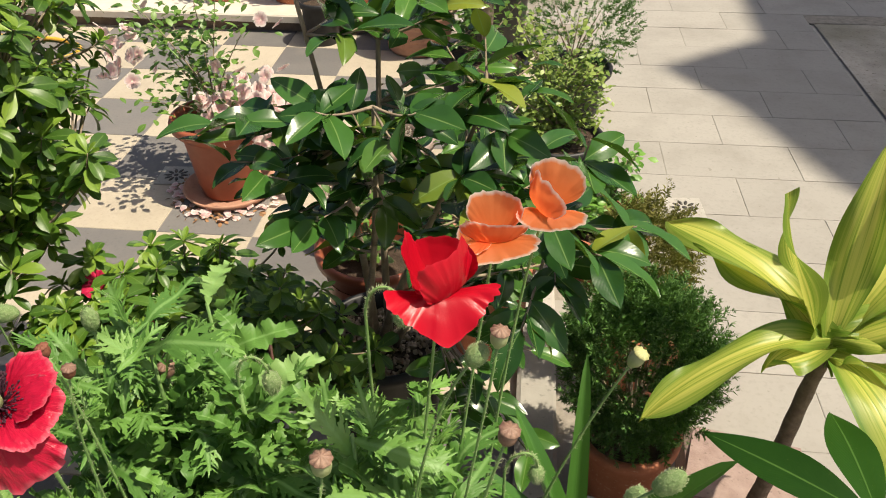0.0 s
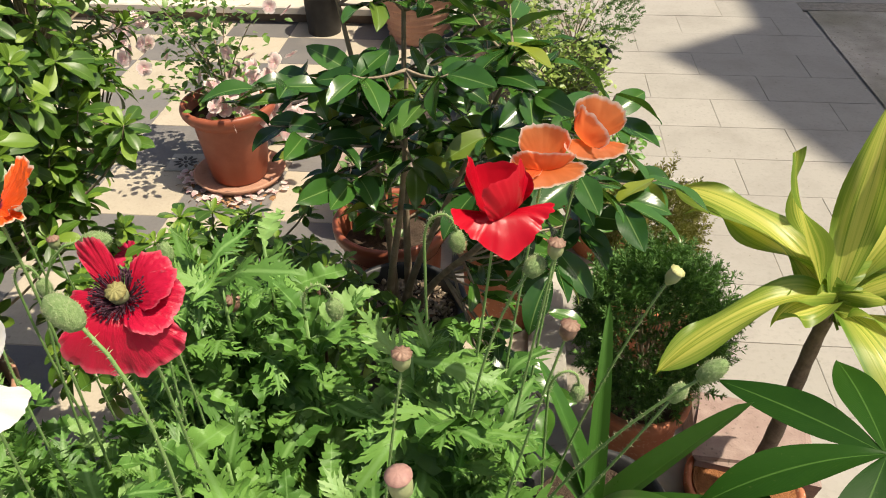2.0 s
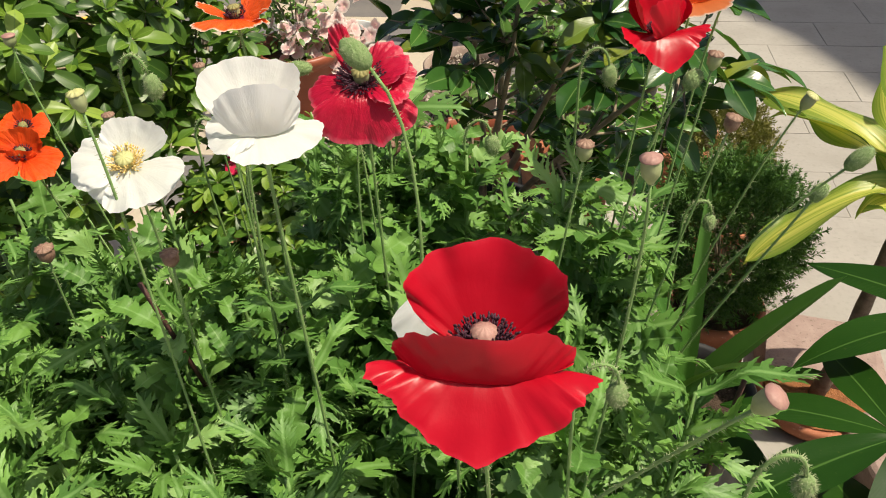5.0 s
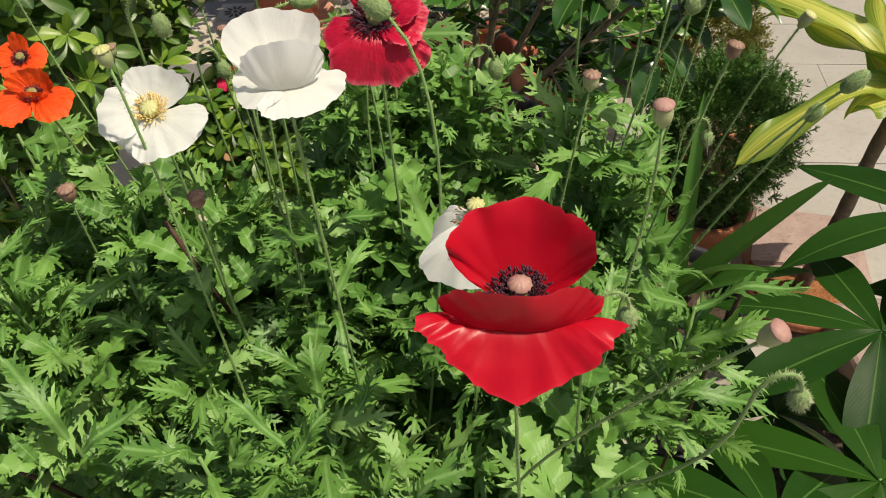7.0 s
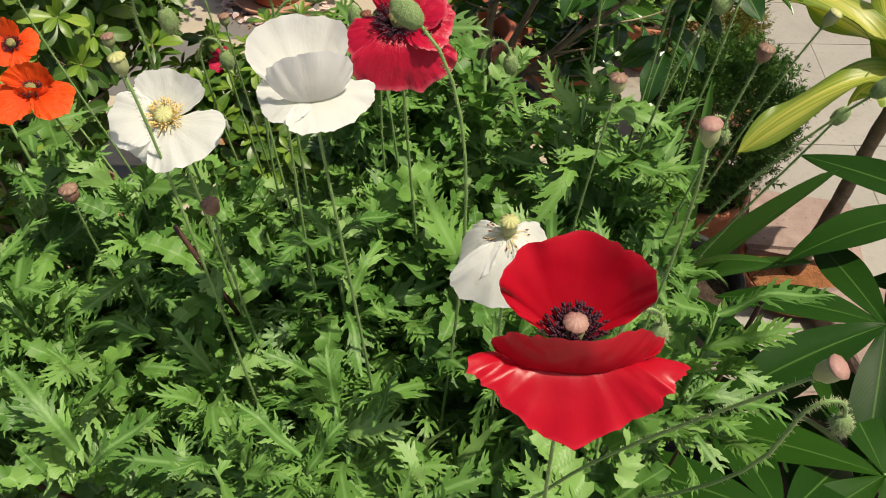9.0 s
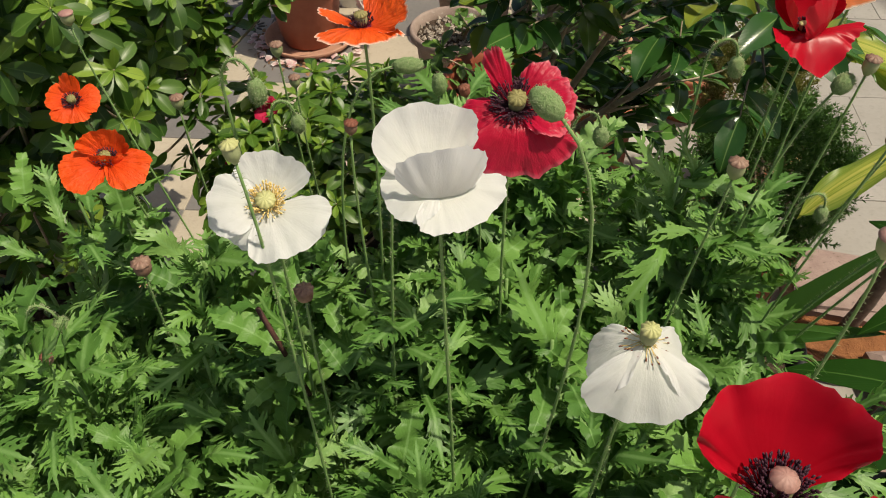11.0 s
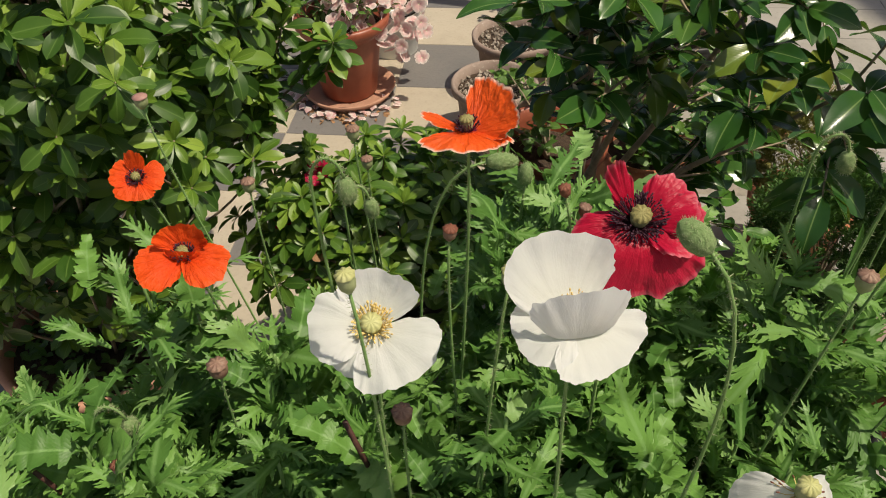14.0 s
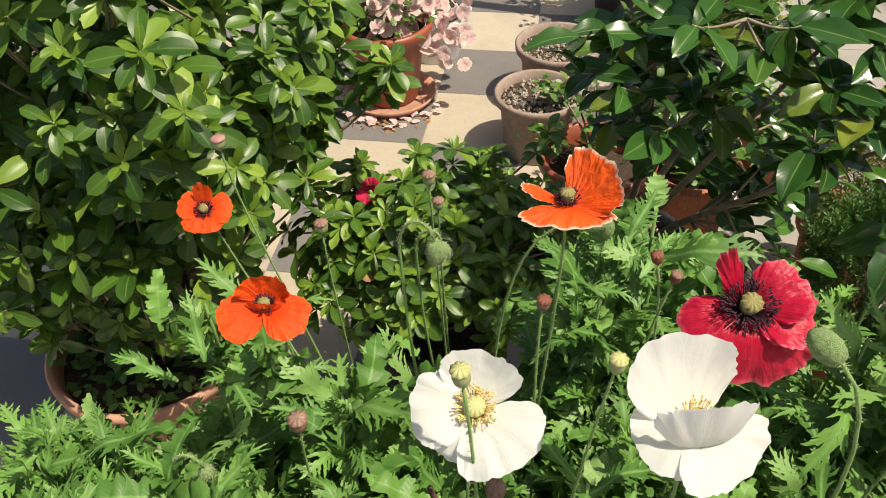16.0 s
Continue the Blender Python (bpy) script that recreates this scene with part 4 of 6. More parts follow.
poppy_pod("green pod with yellow ribbed crown on a bare stem", (-0.242, 0.176, 1.106), (-0.1, 0, 1), 0.0048, 0.011, M_CAPSULE, M_POD_YELLOW, 42, root=(-0.23, 0.17, ROOT_Z))
poppy_pod("fuzzy grey-brown round pod", (-0.376, 0.275, 0.914), UP, 0.0072, 0.013, M_POD_RAY, M_POD_RAY, 43)
poppy_pod("pod with a rosy pink domed cap", (0.080, 0.120, 1.096), (-0.1, 0, 1), 0.0054, 0.0135, M_CAPSULE, M_POD_PINK, 44, root=(0.05, 0.15, ROOT_Z))
poppy_pod("pink-capped pod leaning outwards", (0.113, -0.004, 1.062), (0.5, -0.2, 0.9), 0.0054, 0.012, M_CAPSULE, M_POD_PINK, 45, root=(-0.02, 0.08, 0.60))
poppy_pod("slim green pod on a long bowed stem", (0.262, 0.396, 0.992), (0.45, -0.05, 0.9), 0.0056, 0.013, M_CAPSULE, M_POD_YELLOW, 46, root=(0.16, 0.42, 0.50))
poppy_pod("rusty pod beside glossy leaves", (0.170, 0.292, 1.028), (0.2, 0, 1), 0.0058, 0.011, M_POD_RAY, M_POD_RAY, 47, root=(0.10, 0.32, ROOT_Z))
poppy_pod("grey pod in front of the azalea", (-0.400, 0.480, 0.930), UP, 0.0062, 0.012, M_CAPSULE, M_POD_RAY, 48)
poppy_pod("tiny crimson pod at the edge of the plants", (-0.440, 0.210, 0.880), UP, 0.0045, 0.009, M_POD_PINK, M_STICK, 49)

poppy_bud("plump hairy green bud nodding on a bent stem", (-0.078, 0.186, 1.130), (-0.62, 0.20, 0.55), 0.022, 0.0142, 51, root=(-0.09, 0.20, ROOT_Z))
poppy_bud("hairy bud hanging from a hooked stem", (-0.004, 0.417, 0.937), (0.1, 0, -1), 0.021, 0.014, 52, droop=True, side=(-1, 0, 0))
poppy_bud("hairy hanging bud near the tiles", (-0.287, 0.480, 0.905), (0.1, 0, -1), 0.021, 0.014, 53, droop=True, side=(-1, 0, 0))
poppy_bud("smooth bud lying sideways on its stem", (-0.166, 0.382, 1.031), (0.95, 0, 0.05), 0.024, 0.013, 54, root=(-0.24, 0.40, ROOT_Z))
poppy_bud("upright bristly green bud on a straight stem", (-0.146, 0.442, 0.975), UP, 0.022, 0.013, 55)
poppy_bud("hanging green bud under a leaf", (0.201, 0.395, 0.867), (0, 0, -1), 0.017, 0.012, 56, droop=True, side=(-1, 0, 0))
poppy_bud("large warty bud on an arched stem", (0.262, 0.282, 1.005), (0.55, -0.1, 0.75), 0.024, 0.0130, 57, root=(0.13, 0.33, 0.52))
poppy_bud("hairy bud tucked under a larger one", (0.252, 0.306, 0.960), (0.35, -0.1, 0.85), 0.019, 0.0115, 58, root=(0.13, 0.34, 0.52))
poppy_bud("bristly bud hanging before the azalea", (-0.274, 0.338, 1.036), (0.1, 0, -1), 0.022, 0.014, 59, droop=True, side=(-1, 0.1, 0))
poppy_bud("drooping bud over the dark leaflets", (0.155, 0.020, 0.975), (0.1, 0, -1), 0.016, 0.011, 60, root=(0.0, 0.10, 0.60), droop=True, side=(-1, 0, 0))
poppy_bud("small drooping bud at the edge", (-0.545, 0.230, 0.830), (0.1, 0, -1), 0.015, 0.013, 61, droop=True, side=(-1, 0, 0))
poppy_bud("pale hanging bud low in the leaves", (-0.455, 0.260, 0.860), (0.1, 0, -1), 0.016, 0.013, 62, droop=True, side=(-1, 0, 0))
poppy_bud("hairy bud hanging in front", (0.075, 0.100, 0.950), (0, 0, -1), 0.019, 0.013, 63, droop=True, side=(-1, 0, 0))
poppy_bud("upright hairy bud behind the scarlet poppy", (0.098, 0.420, 1.005), (0.1, 0, -1), 0.020, 0.013, 64, droop=True, side=(-1, 0, 0), root=(0.07, 0.46, ROOT_Z))
poppy_bud("green bud rising near the big leaves", (0.152, 0.350, 1.035), (0.5, 0, 0.8), 0.018, 0.014, 65, root=(0.09, 0.36, ROOT_Z))


# the leafy plants below them
LEAF_GEO = []
for i in range(9):
    LEAF_GEO.append(Geo().add(cut_leaf(0.086 + 0.003 * i, 0.036 + 0.0008 * i, 0.30 + 0.17 * i, 0.30, 8 + i % 2, 100 + i)))
for i in range(3):
    LEAF_GEO.append(Geo().add(lobed_leaf(0.078, 0.034, 0.6 + 0.35 * i, 0.28, 8, 0.36, 200 + i)))
LEAVES = [g.mesh("poppy_leaf", M_POPPY_LEAF) for g in LEAF_GEO]


def poppy_plant(x, y, top, seed, leaves, small, broad):
    rnd = random.Random(seed)
    pl = thing("poppy_plant", "leafy poppy plant with jagged grey-green leaves" if not broad else "leafy poppy plant with broad toothed leaves", "plant", (x, y, ROOT_Z), "poppy plants")
    h = top - ROOT_Z
    sway = Vector((rnd.uniform(-0.04, 0.04), rnd.uniform(-0.05, 0.02), 0))
    pts = curve_points((0, 0, 0), (0, 0, h * 0.4), sway + Vector((0, 0, h * 0.65)), sway + Vector((0, 0, h)), 10)
    part("stalk", Geo().add(tube(pts, [0.0034 - 0.00018 * i for i in range(11)], 6)).mesh("stalk", M_STEM), pl, "pale green stalk")
    a = rnd.uniform(0, 360)
    rest = Geo()
    for i in range(leaves + small):
        big = i < leaves
        t = (0.30 + 0.70 * (i + rnd.random()) / leaves) if big else rnd.uniform(0.55, 1.0)
        t = min(t, 0.999)
        p = pts[int(t * 10)].lerp(pts[int(t * 10) + 1], t * 10 - int(t * 10))
        a += 137.5 + rnd.uniform(-20, 20)
        el = 8 + 44 * t * t + rnd.uniform(-34, 36)
        k = rnd.choice((9, 10, 11, 9, 2)) if broad else rnd.choice((0, 1, 2, 3, 4, 5, 6, 7, 8, 1, 9))
        s = (1.25 - 0.40 * t * t) * rnd.uniform(0.7, 1.15) * (1.12 if broad else 1.0)
        if not big:
            off = Vector((rnd.gauss(0, 0.020), rnd.gauss(0, 0.020), rnd.gauss(0, 0.012)))
            p, s, el = p + off, s * rnd.uniform(0.55, 0.9), el + rnd.uniform(-10, 35)
            g = LEAF_GEO[k]
            rest.add((np.concatenate(g.v), g.f, np.concatenate(g.uv)), at(p, a, el, rnd.uniform(-40, 40), s))
        else:
            part("leaf", LEAVES[k], pl, m=at(p, a, el, rnd.uniform(-58, 58), s))
    part("foliage", rest.mesh("foliage", M_POPPY_REST), pl, kind="stuff")
    return pl


rnd_field = random.Random(77)
spots = []
tries = 0
while len(spots) < 122 and tries < 9000:
    tries += 1
    x, y = rnd_field.uniform(-0.76, 0.26), rnd_field.uniform(-0.02, 0.60)
    if y > 0.54 - 0.5 * max(0, x - 0.05) or (y > 0.33 and abs(x - 0.03 + 0.15 * (y - 0.4)) < 0.042) or (y > 0.25 and x > 0.165 - 0.22 * (y - 0.25)) or (x < -0.20 and y > 0.43 + 0.08 * (x + 0.2)) or x > 0.07 + 0.36 * y or x < -0.40 - 0.9 * y:
        continue
    if all((x - a) ** 2 + (y - b) ** 2 > (0.056 + 0.16 * max(0, 0.10 - y)) ** 2 for a, b in spots):
        spots.append((x, y))
for i, (x, y) in enumerate(spots):
    top = 0.835 + 0.05 * noise.noise((x * 5, y * 5, 1.0)) + rnd_field.uniform(-0.06, 0.05) - 0.04 * max(0, -x - 0.42) / 0.15
    top += -0.30 * max(0, y - 0.25) if x < -0.19 else 0.10 * max(0, y - 0.28)
    top -= 0.7 * max(0, 0.15 - y)
    if x > 0.085 and y > 0.28:
        top -= 0.05
    if x < -0.34 and y < 0.16 and i % 3:
        continue
    poppy_plant(x, y, top, 300 + i, 25 if y > 0.09 else 11, 26 if y > 0.09 else 4, i % 3 == 0 or (x > -0.34 and y > 0.28 and x < 0.06 and i % 4 != 0))

# a few taller ones at the back
for i, (x, y, top) in enumerate(((0.088, 0.42, 0.92), (0.108, 0.37, 0.88), (0.078, 0.35, 0.88), (-0.09, 0.50, 0.95), (-0.13, 0.46, 0.95), (-0.05, 0.46, 0.93), (-0.17, 0.43, 0.91), (-0.11, 0.41, 0.93), (-0.06, 0.52, 0.92),
                                 (-0.470, 0.370, 0.87), (-0.505, 0.350, 0.82), (-0.435, 0.385, 0.88), (-0.505, 0.465, 0.85), (-0.455, 0.450, 0.88))):
    poppy_plant(x, y, top, 700 + i, 26 if x > -0.3 else 15, 20 if x > -0.3 else 9, i % 3 == 2)

# the pots that they root in
for i, (x, y) in enumerate(((-0.40, 0.10), (-0.09, 0.10), (0.20, 0.20), (-0.27, 0.39), (0.04, 0.46))):
    if x < -0.2:
        make_pot("planter", "terracotta pot crowded with poppies", (x, y, 0), 0.155, 0.11, ROOT_Z + 0.03, M_TERRACOTTA, seed=i)
    else:
        make_pot("planter", "black plastic pot crowded with poppies", (x, y, 0), 0.155, 0.11, ROOT_Z + 0.03, M_BLACK_POT, seed=i)

for i, (a, b) in enumerate((((-0.20, 0.30, 0.36), (-0.27, 0.22, 0.93)), ((-0.46, 0.30, 0.36), (-0.52, 0.22, 0.86)), ((-0.33, 0.18, 0.36), (-0.40, 0.08, 0.80)), ((0.16, 0.22, 0.36), (0.19, 0.20, 0.86)), ((-0.04, 0.50, 0.36), (-0.05, 0.56, 0.86)))):
    st = thing("plant_stake", "thin reddish brown stick pushed into the soil", "stake", a, "plant stakes")
    part("stick", Geo().add(tube(curve_points((0, 0, 0), Vector(b) * 0.3 - Vector(a) * 0.3, Vector(b) * 0.7 - Vector(a) * 0.7, Vector(b) - Vector(a), 6), 0.0021, 6)).mesh("stick", M_STAKE), st)


# ---- shrubs ----
def whorl(n, L, W, seed, el, s0):
    """A ring of rounded leaves round the end of a twig."""
    rnd = random.Random(seed)
    g = Geo()
    for i in range(n):
        e = rnd.uniform(*el)
        s = s0 * rnd.uniform(0.78, 1.12)
        g.add(blade(L * s, W * s, rnd.uniform(0.2, 0.8), 0.28, 0.02, 4, 7, 0.62, 0.46, seed=seed + i), at((0, 0, -0.010 * rnd.random()), i * 360 / n + rnd.uniform(-22, 22), e, rnd.uniform(-15, 15)))
    return g


AZ_OLD = [whorl(6, 0.062, 0.025, 400 + 10 * i, (-14, 22), 1.0) for i in range(6)]
AZ_YOUNG = [whorl(5, 0.056, 0.020, 480 + 10 * i, (22, 66), 0.68) for i in range(6)]


def add_whorl(g, k, m=None):
    for src, slot in ((AZ_OLD[k], 0), (AZ_YOUNG[k], 1)):
        g.add((np.concatenate(src.v), src.f, np.concatenate(src.uv)), m, slot)
    return g


AZ_WHORLS = [add_whorl(Geo(), k).mesh("leaf_whorl", M_AZALEA_REST, M_AZALEA_YOUNG) for k in range(6)]


def azalea(label, base, centre, size, count, seed, cut=None, s=0.92, lean=0.85):
    """A dense bush: whorls of leaves at the ends of twigs, over a few thin boughs."""
    rnd = random.Random(seed)
    az = thing("azalea_bush", label, "shrub", base, "shrubs in pots")
    c, b = Vector(centre), Vector(base)
    n = 0
    hubs = [c + Vector((rnd.uniform(-0.5, 0.5) * size[0], rnd.uniform(-0.5, 0.5) * size[1], rnd.uniform(-0.6, 0.3) * size[2])) for _ in range(14)]
    for hub in hubs:
        part("bough", Geo().add(tube(curve_points((0, 0, 0), (0, 0, (hub - b).z * 0.5), (hub - b) * 0.8, hub - b, 8), [0.007 - 0.0005 * i for i in range(9)], 6)).mesh("bough", M_BARK), az)
    twigs, rest = Geo(), Geo()
    tries = 0
    while n < count and tries < count * 20:
        tries += 1
        d = Vector((rnd.gauss(0, 1), rnd.gauss(0, 1), rnd.gauss(0, 1))).normalized()
        r = rnd.uniform(0.20, 1.0) ** 0.5 * (1 + 0.14 * noise.noise(d * 3 + Vector((seed, 0, 0))))
        p = c + Vector((d.x * size[0], d.y * size[1], d.z * size[2])) * r
        if d.z < -0.85 or (d.y > 0.8 and d.z < 0.0) or (cut and not cut(p)):
            continue
        out = (d + Vector((0.1, -0.2, lean))).normalized()
        m = axis_pose(p - b, out, rnd.uniform(0, 360)) @ Matrix.Scale(s * rnd.uniform(0.72, 1.2), 4)
        k = rnd.randrange(6)
        if n < 300:
            part("leaf_whorl", AZ_WHORLS[k], az, m=m)
        else:
            add_whorl(rest, k, m)
        hub = min(hubs, key=lambda q: (q - p).length)
        twigs.add(tube(curve_points(hub - b, (hub - b).lerp(p - b, 0.5), p - b - out * 0.03, p - b, 5), [0.0028 - 0.0003 * i for i in range(6)], 5))
        n += 1
    if n > 300:
        part("foliage", rest.mesh("foliage", M_AZALEA_REST, M_AZALEA_YOUNG), az, kind="stuff")
    part("twig_work", twigs.mesh("twig_work", M_BARK), az, kind="stuff")
    return az


def azalea_sprigs(bush, base, tips, size):
    """Upright young shoots with a tuft of leaves at the top and a few below."""
    rnd = random.Random(66)
    b = Vector(base)
    for tip in tips:
        t = Vector(tip) - b
        if t.x > 0.2:
            start, low = t + Vector((-0.17, 0.0, -0.18)), t + Vector((-0.08, 0.0, -0.12))
        else:
            start, low = Vector((t.x * 0.2, t.y * 0.2, 0.0)), Vector((t.x * 0.7, t.y * 0.7, 0.12))
        pts = curve_points(start, low, t - Vector((0.01, 0, 0.06)), t, 8)
        shoot = part("shoot", Geo().add(tube(pts, [0.003 - 0.0002 * i for i in range(9)], 5)).mesh("shoot", M_BARK), bush)
        for k, sc in ((8, 0.8 * size), (7, 0.62 * size), (6, 0.6 * size)):
            part("leaf_whorl", AZ_WHORLS[rnd.randrange(len(AZ_WHORLS))], shoot, m=axis_pose(pts[k], (rnd.uniform(-0.3, 0.3), rnd.uniform(-0.4, 0.2), 1), rnd.uniform(0, 360)) @ Matrix.Scale(sc * rnd.uniform(0.8, 1.1), 4))


make_pot("flower_pot", "wide terracotta pot holding the azalea", (-0.88, 0.845, 0), 0.185, 0.13, 0.33, M_TERRA_PALE, level=0.04, seed=11)
bush = azalea("dense azalea bush with glossy bright green leaves", (-0.88, 0.845, 0.29), (-0.83, 1.02, 0.76), (0.50, 0.48, 0.44), 1050, 5, s=0.84, cut=lambda p: p.y > 0.66 and p.x < -0.50 - 0.42 * (0.90 - p.z))
EDGE = [(-0.518, 1.064, 0.894), (-0.532, 1.198, 0.834), (-0.505, 1.028, 0.819), (-0.455, 1.02, 0.80), (-0.546, 0.981, 0.767), (-0.562, 0.970, 0.692), (-0.593, 1.111, 0.605), (-0.551, 1.149, 0.841), (-0.658, 0.707, 0.848), (-0.644, 0.746, 0.938),
        (-0.600, 0.803, 0.868), (-0.727, 0.791, 0.903), (-0.567, 0.842, 0.913), (-0.560, 0.927, 0.642), (-0.616, 1.065, 0.680), (-0.534, 1.010, 0.733), (-0.418, 0.985, 0.815), (-0.619, 0.854, 0.719),
        (-0.95, 0.70, 0.537), (-0.948, 0.72, 0.642), (-0.858, 0.70, 0.639), (-0.912, 0.74, 0.743), (-0.832, 0.70, 0.73), (-0.837, 0.72, 0.478), (-0.747, 0.68, 0.67), (-0.868, 0.74, 0.83), (-0.756, 0.70, 0.791)]
azalea_sprigs(bush, (-0.88, 0.845, 0.29), EDGE, 1.25)

WEED_RND = random.Random(19)
weed_pot = thing("ground_cover", "low green weeds on the soil of the azalea pot", "plant", (-0.88, 0.845, 0.29), "potted plants in the yard")
weed_leaf = blade(0.020, 0.012, 0.4, 0.2, 0.02, 2, 4, 0.5, 0.7)
weed_mesh = Geo().add(weed_leaf).mesh("weed_leaf", M_SMALL_LEAF)
weeds = Geo()
for i in range(440):
    a, q = WEED_RND.uniform(0, 6.283), 0.155 * math.sqrt(WEED_RND.random())
    m = at((q * math.cos(a), q * math.sin(a), WEED_RND.uniform(0.002, 0.03)), WEED_RND.uniform(0, 360), WEED_RND.uniform(-10, 60), 0, WEED_RND.uniform(0.7, 1.3))
    if i < 200:
        part("leaf", weed_mesh, weed_pot, m=m)
    else:
        weeds.add(weed_leaf, m)
part("foliage", weeds.mesh("foliage", M_SMALL_LEAF), weed_pot, kind="stuff")
make_pot("flower_pot", "low dark pot of a small azalea", (-0.38, 1.02, 0), 0.15, 0.11, 0.26, M_BLACK_POT, seed=12)
small = azalea("small azalea with dark leaves and crimson blooms", (-0.38, 1.02, 0.23), (-0.34, 0.97, 0.45), (0.31, 0.20, 0.15), 250, 6, s=0.78, lean=1.1)
rnd_sprig = random.Random(66)
SPRIGS = [(-0.290, 1.05, 0.605), (-0.401, 1.111, 0.542), (-0.316, 1.11, 0.522), (-0.24, 1.06, 0.545), (-0.19, 1.00, 0.53), (-0.28, 0.96, 0.56), (-0.40, 1.06, 0.60), (-0.15, 0.94, 0.50), (-0.50, 1.05, 0.58), (-0.44, 0.90, 0.57)]
while len(SPRIGS) < 24:
    SPRIGS.append((rnd_sprig.uniform(-0.58, -0.14), rnd_sprig.uniform(0.82, 1.12), rnd_sprig.uniform(0.52, 0.63)))
azalea_sprigs(small, (-0.38, 1.02, 0.23), SPRIGS, 1.0)


def azalea_bloom(pos, axis, label, mat, s=1.0):
    fl = thing("azalea_flower", label, "flower", pos, "azalea flowers")
    m = axis_pose((0, 0, 0), axis)
    for i in range(5):
        part("petal", Geo().add(petal(0.024 * s, 40, SOFT_LIP, 1.2, 900 + i + int(pos[0] * 100), nu=10, nv=6)).mesh("azalea_petal", mat), fl, m=m @ pose(0, 0, 0, 0, 0, 72 * i))
    part("calyx", Geo().add(lathe([(0.001, -0.012), (0.003, 0.0), (0.004, 0.006)], 8)).mesh("calyx", M_STEM), fl, m=m)
    return fl


azalea_bloom((-0.475, 1.00, 0.555), (-0.3, -0.5, 0.8), "bright crimson azalea bloom", M_MAGENTA_PETAL, 1.2)
azalea_bloom((-0.455, 1.00, 0.535), (-0.7, -0.5, 0.5), "crimson azalea bloom beside another", M_MAGENTA_PETAL)
azalea_bloom((-0.36, 0.92, 0.53), (0.1, -0.6, 0.8), "half-hidden crimson azalea bloom", M_MAGENTA_PETAL, 0.8)
azalea_bloom((-0.527, 0.922, 0.515), (0.1, -0.6, 0.8), "dark red azalea bloom low in the bush", M_MAGENTA_PETAL)
azalea_bloom((-0.46, 0.86, 0.50), (0.2, -0.6, 0.7), "withered orange-brown azalea bloom", M_DRY_LEAF, 0.8)
azalea_bloom((-0.36, 0.85, 0.50), (0.2, -0.6, 0.7), "withered bloom among dark leaves", M_DRY_LEAF, 0.8)
azalea_bloom((-0.44, 0.93, 0.52), (-0.2, -0.6, 0.7), "shrivelled brown azalea bloom", M_DRY_LEAF, 0.7)


# camellia: stems, twigs and separate glossy leaves
CAM_GEO = [Geo().add(blade(0.069, 0.031, 0.15 + 0.14 * i, 0.30, 0.05, 6, 12, 0.46, 0.72, 0.05, seed=500 + i)) for i in range(6)]
CAM_LEAVES = [g.mesh("camellia_leaf", M_CAMELLIA) for g in CAM_GEO]


def camellia(base, twigs, seed):
    rnd = random.Random(seed)
    b = Vector(base)
    cm = thing("camellia_shrub", "camellia shrub with glossy dark green leaves in a black pot", "shrub", base, "shrubs in pots")
    mains = []
    for k, (end, lean) in enumerate((((0.03, 0.81, 0.98), (0.015, 0.90, 0.7)), ((-0.08, 0.92, 1.12), (-0.01, 0.93, 0.7)), ((0.16, 0.84, 0.98), (0.06, 0.95, 0.66)), ((0.02, 1.04, 1.20), (0.0, 0.98, 0.7)), ((0.24, 0.76, 0.86), (0.08, 0.92, 0.6)))):
        off = Vector((0.012 * (k - 2), 0.01 * (k % 2), 0))
        pts = curve_points(off, off + (Vector(lean) - b) * 0.45 + Vector((0, 0, 0.05)), Vector(lean) - b, Vector(end) - b, 12)
        part("stem", Geo().add(tube(pts, [0.0085 - 0.0005 * i for i in range(13)], 7)).mesh("stem", M_BARK), cm, "" if k else "bare brown stem")
        mains += pts[5:]
    rest, count = Geo(), 0
    for rank, tip in enumerate(twigs):
        lead = rank < 19
        t = Vector(tip) - b
        hub = min(mains, key=lambda q: (q - t).length + 0.25 * abs(q.z + 0.06 - t.z))
        pts = curve_points(hub, hub.lerp(t, 0.35) - Vector((0, 0, 0.006)), hub.lerp(t, 0.75) - Vector((0, 0, 0.010)), t, 9)
        part("twig", Geo().add(tube(pts, [0.0025 - 0.00017 * i for i in range(10)], 5)).mesh("twig", M_BARK), cm)
        d0 = (t - hub).normalized()
        a = rnd.uniform(0, 360)
        n = 7 if lead else rnd.choice((5, 6, 6, 7))
        for i in range(n):
            q = 1.0 - (0.06 if lead else 0.13) * i * rnd.uniform(0.6, 1.1)
            p = pts[max(0, min(9, int(9 * q)))]
            a += 137.5 + rnd.uniform(-25, 25)
            side = Vector((math.cos(radians(a)), math.sin(radians(a)), rnd.uniform(-0.35, 0.4) if lead else rnd.uniform(-0.1, 0.55)))
            dd = side * (0.95 if i or lead else 0.5) + d0 * (0.2 if lead else 0.55) + Vector((0, -0.12, 0.0))
            m = toward(p, dd, rnd.uniform(-48, 48), rnd.uniform(0.75, 1.15) if lead else rnd.uniform(0.7, 1.1))
            k = rnd.randrange(6)
            if count < 300:
                part("leaf", CAM_LEAVES[k], cm, m=m)
            else:
                g = CAM_GEO[k]
                rest.add((np.concatenate(g.v), g.f, np.concatenate(g.uv)), m)
            count += 1
    part("foliage", rest.mesh("foliage", M_CAMELLIA_REST), cm, kind="stuff")
    return cm


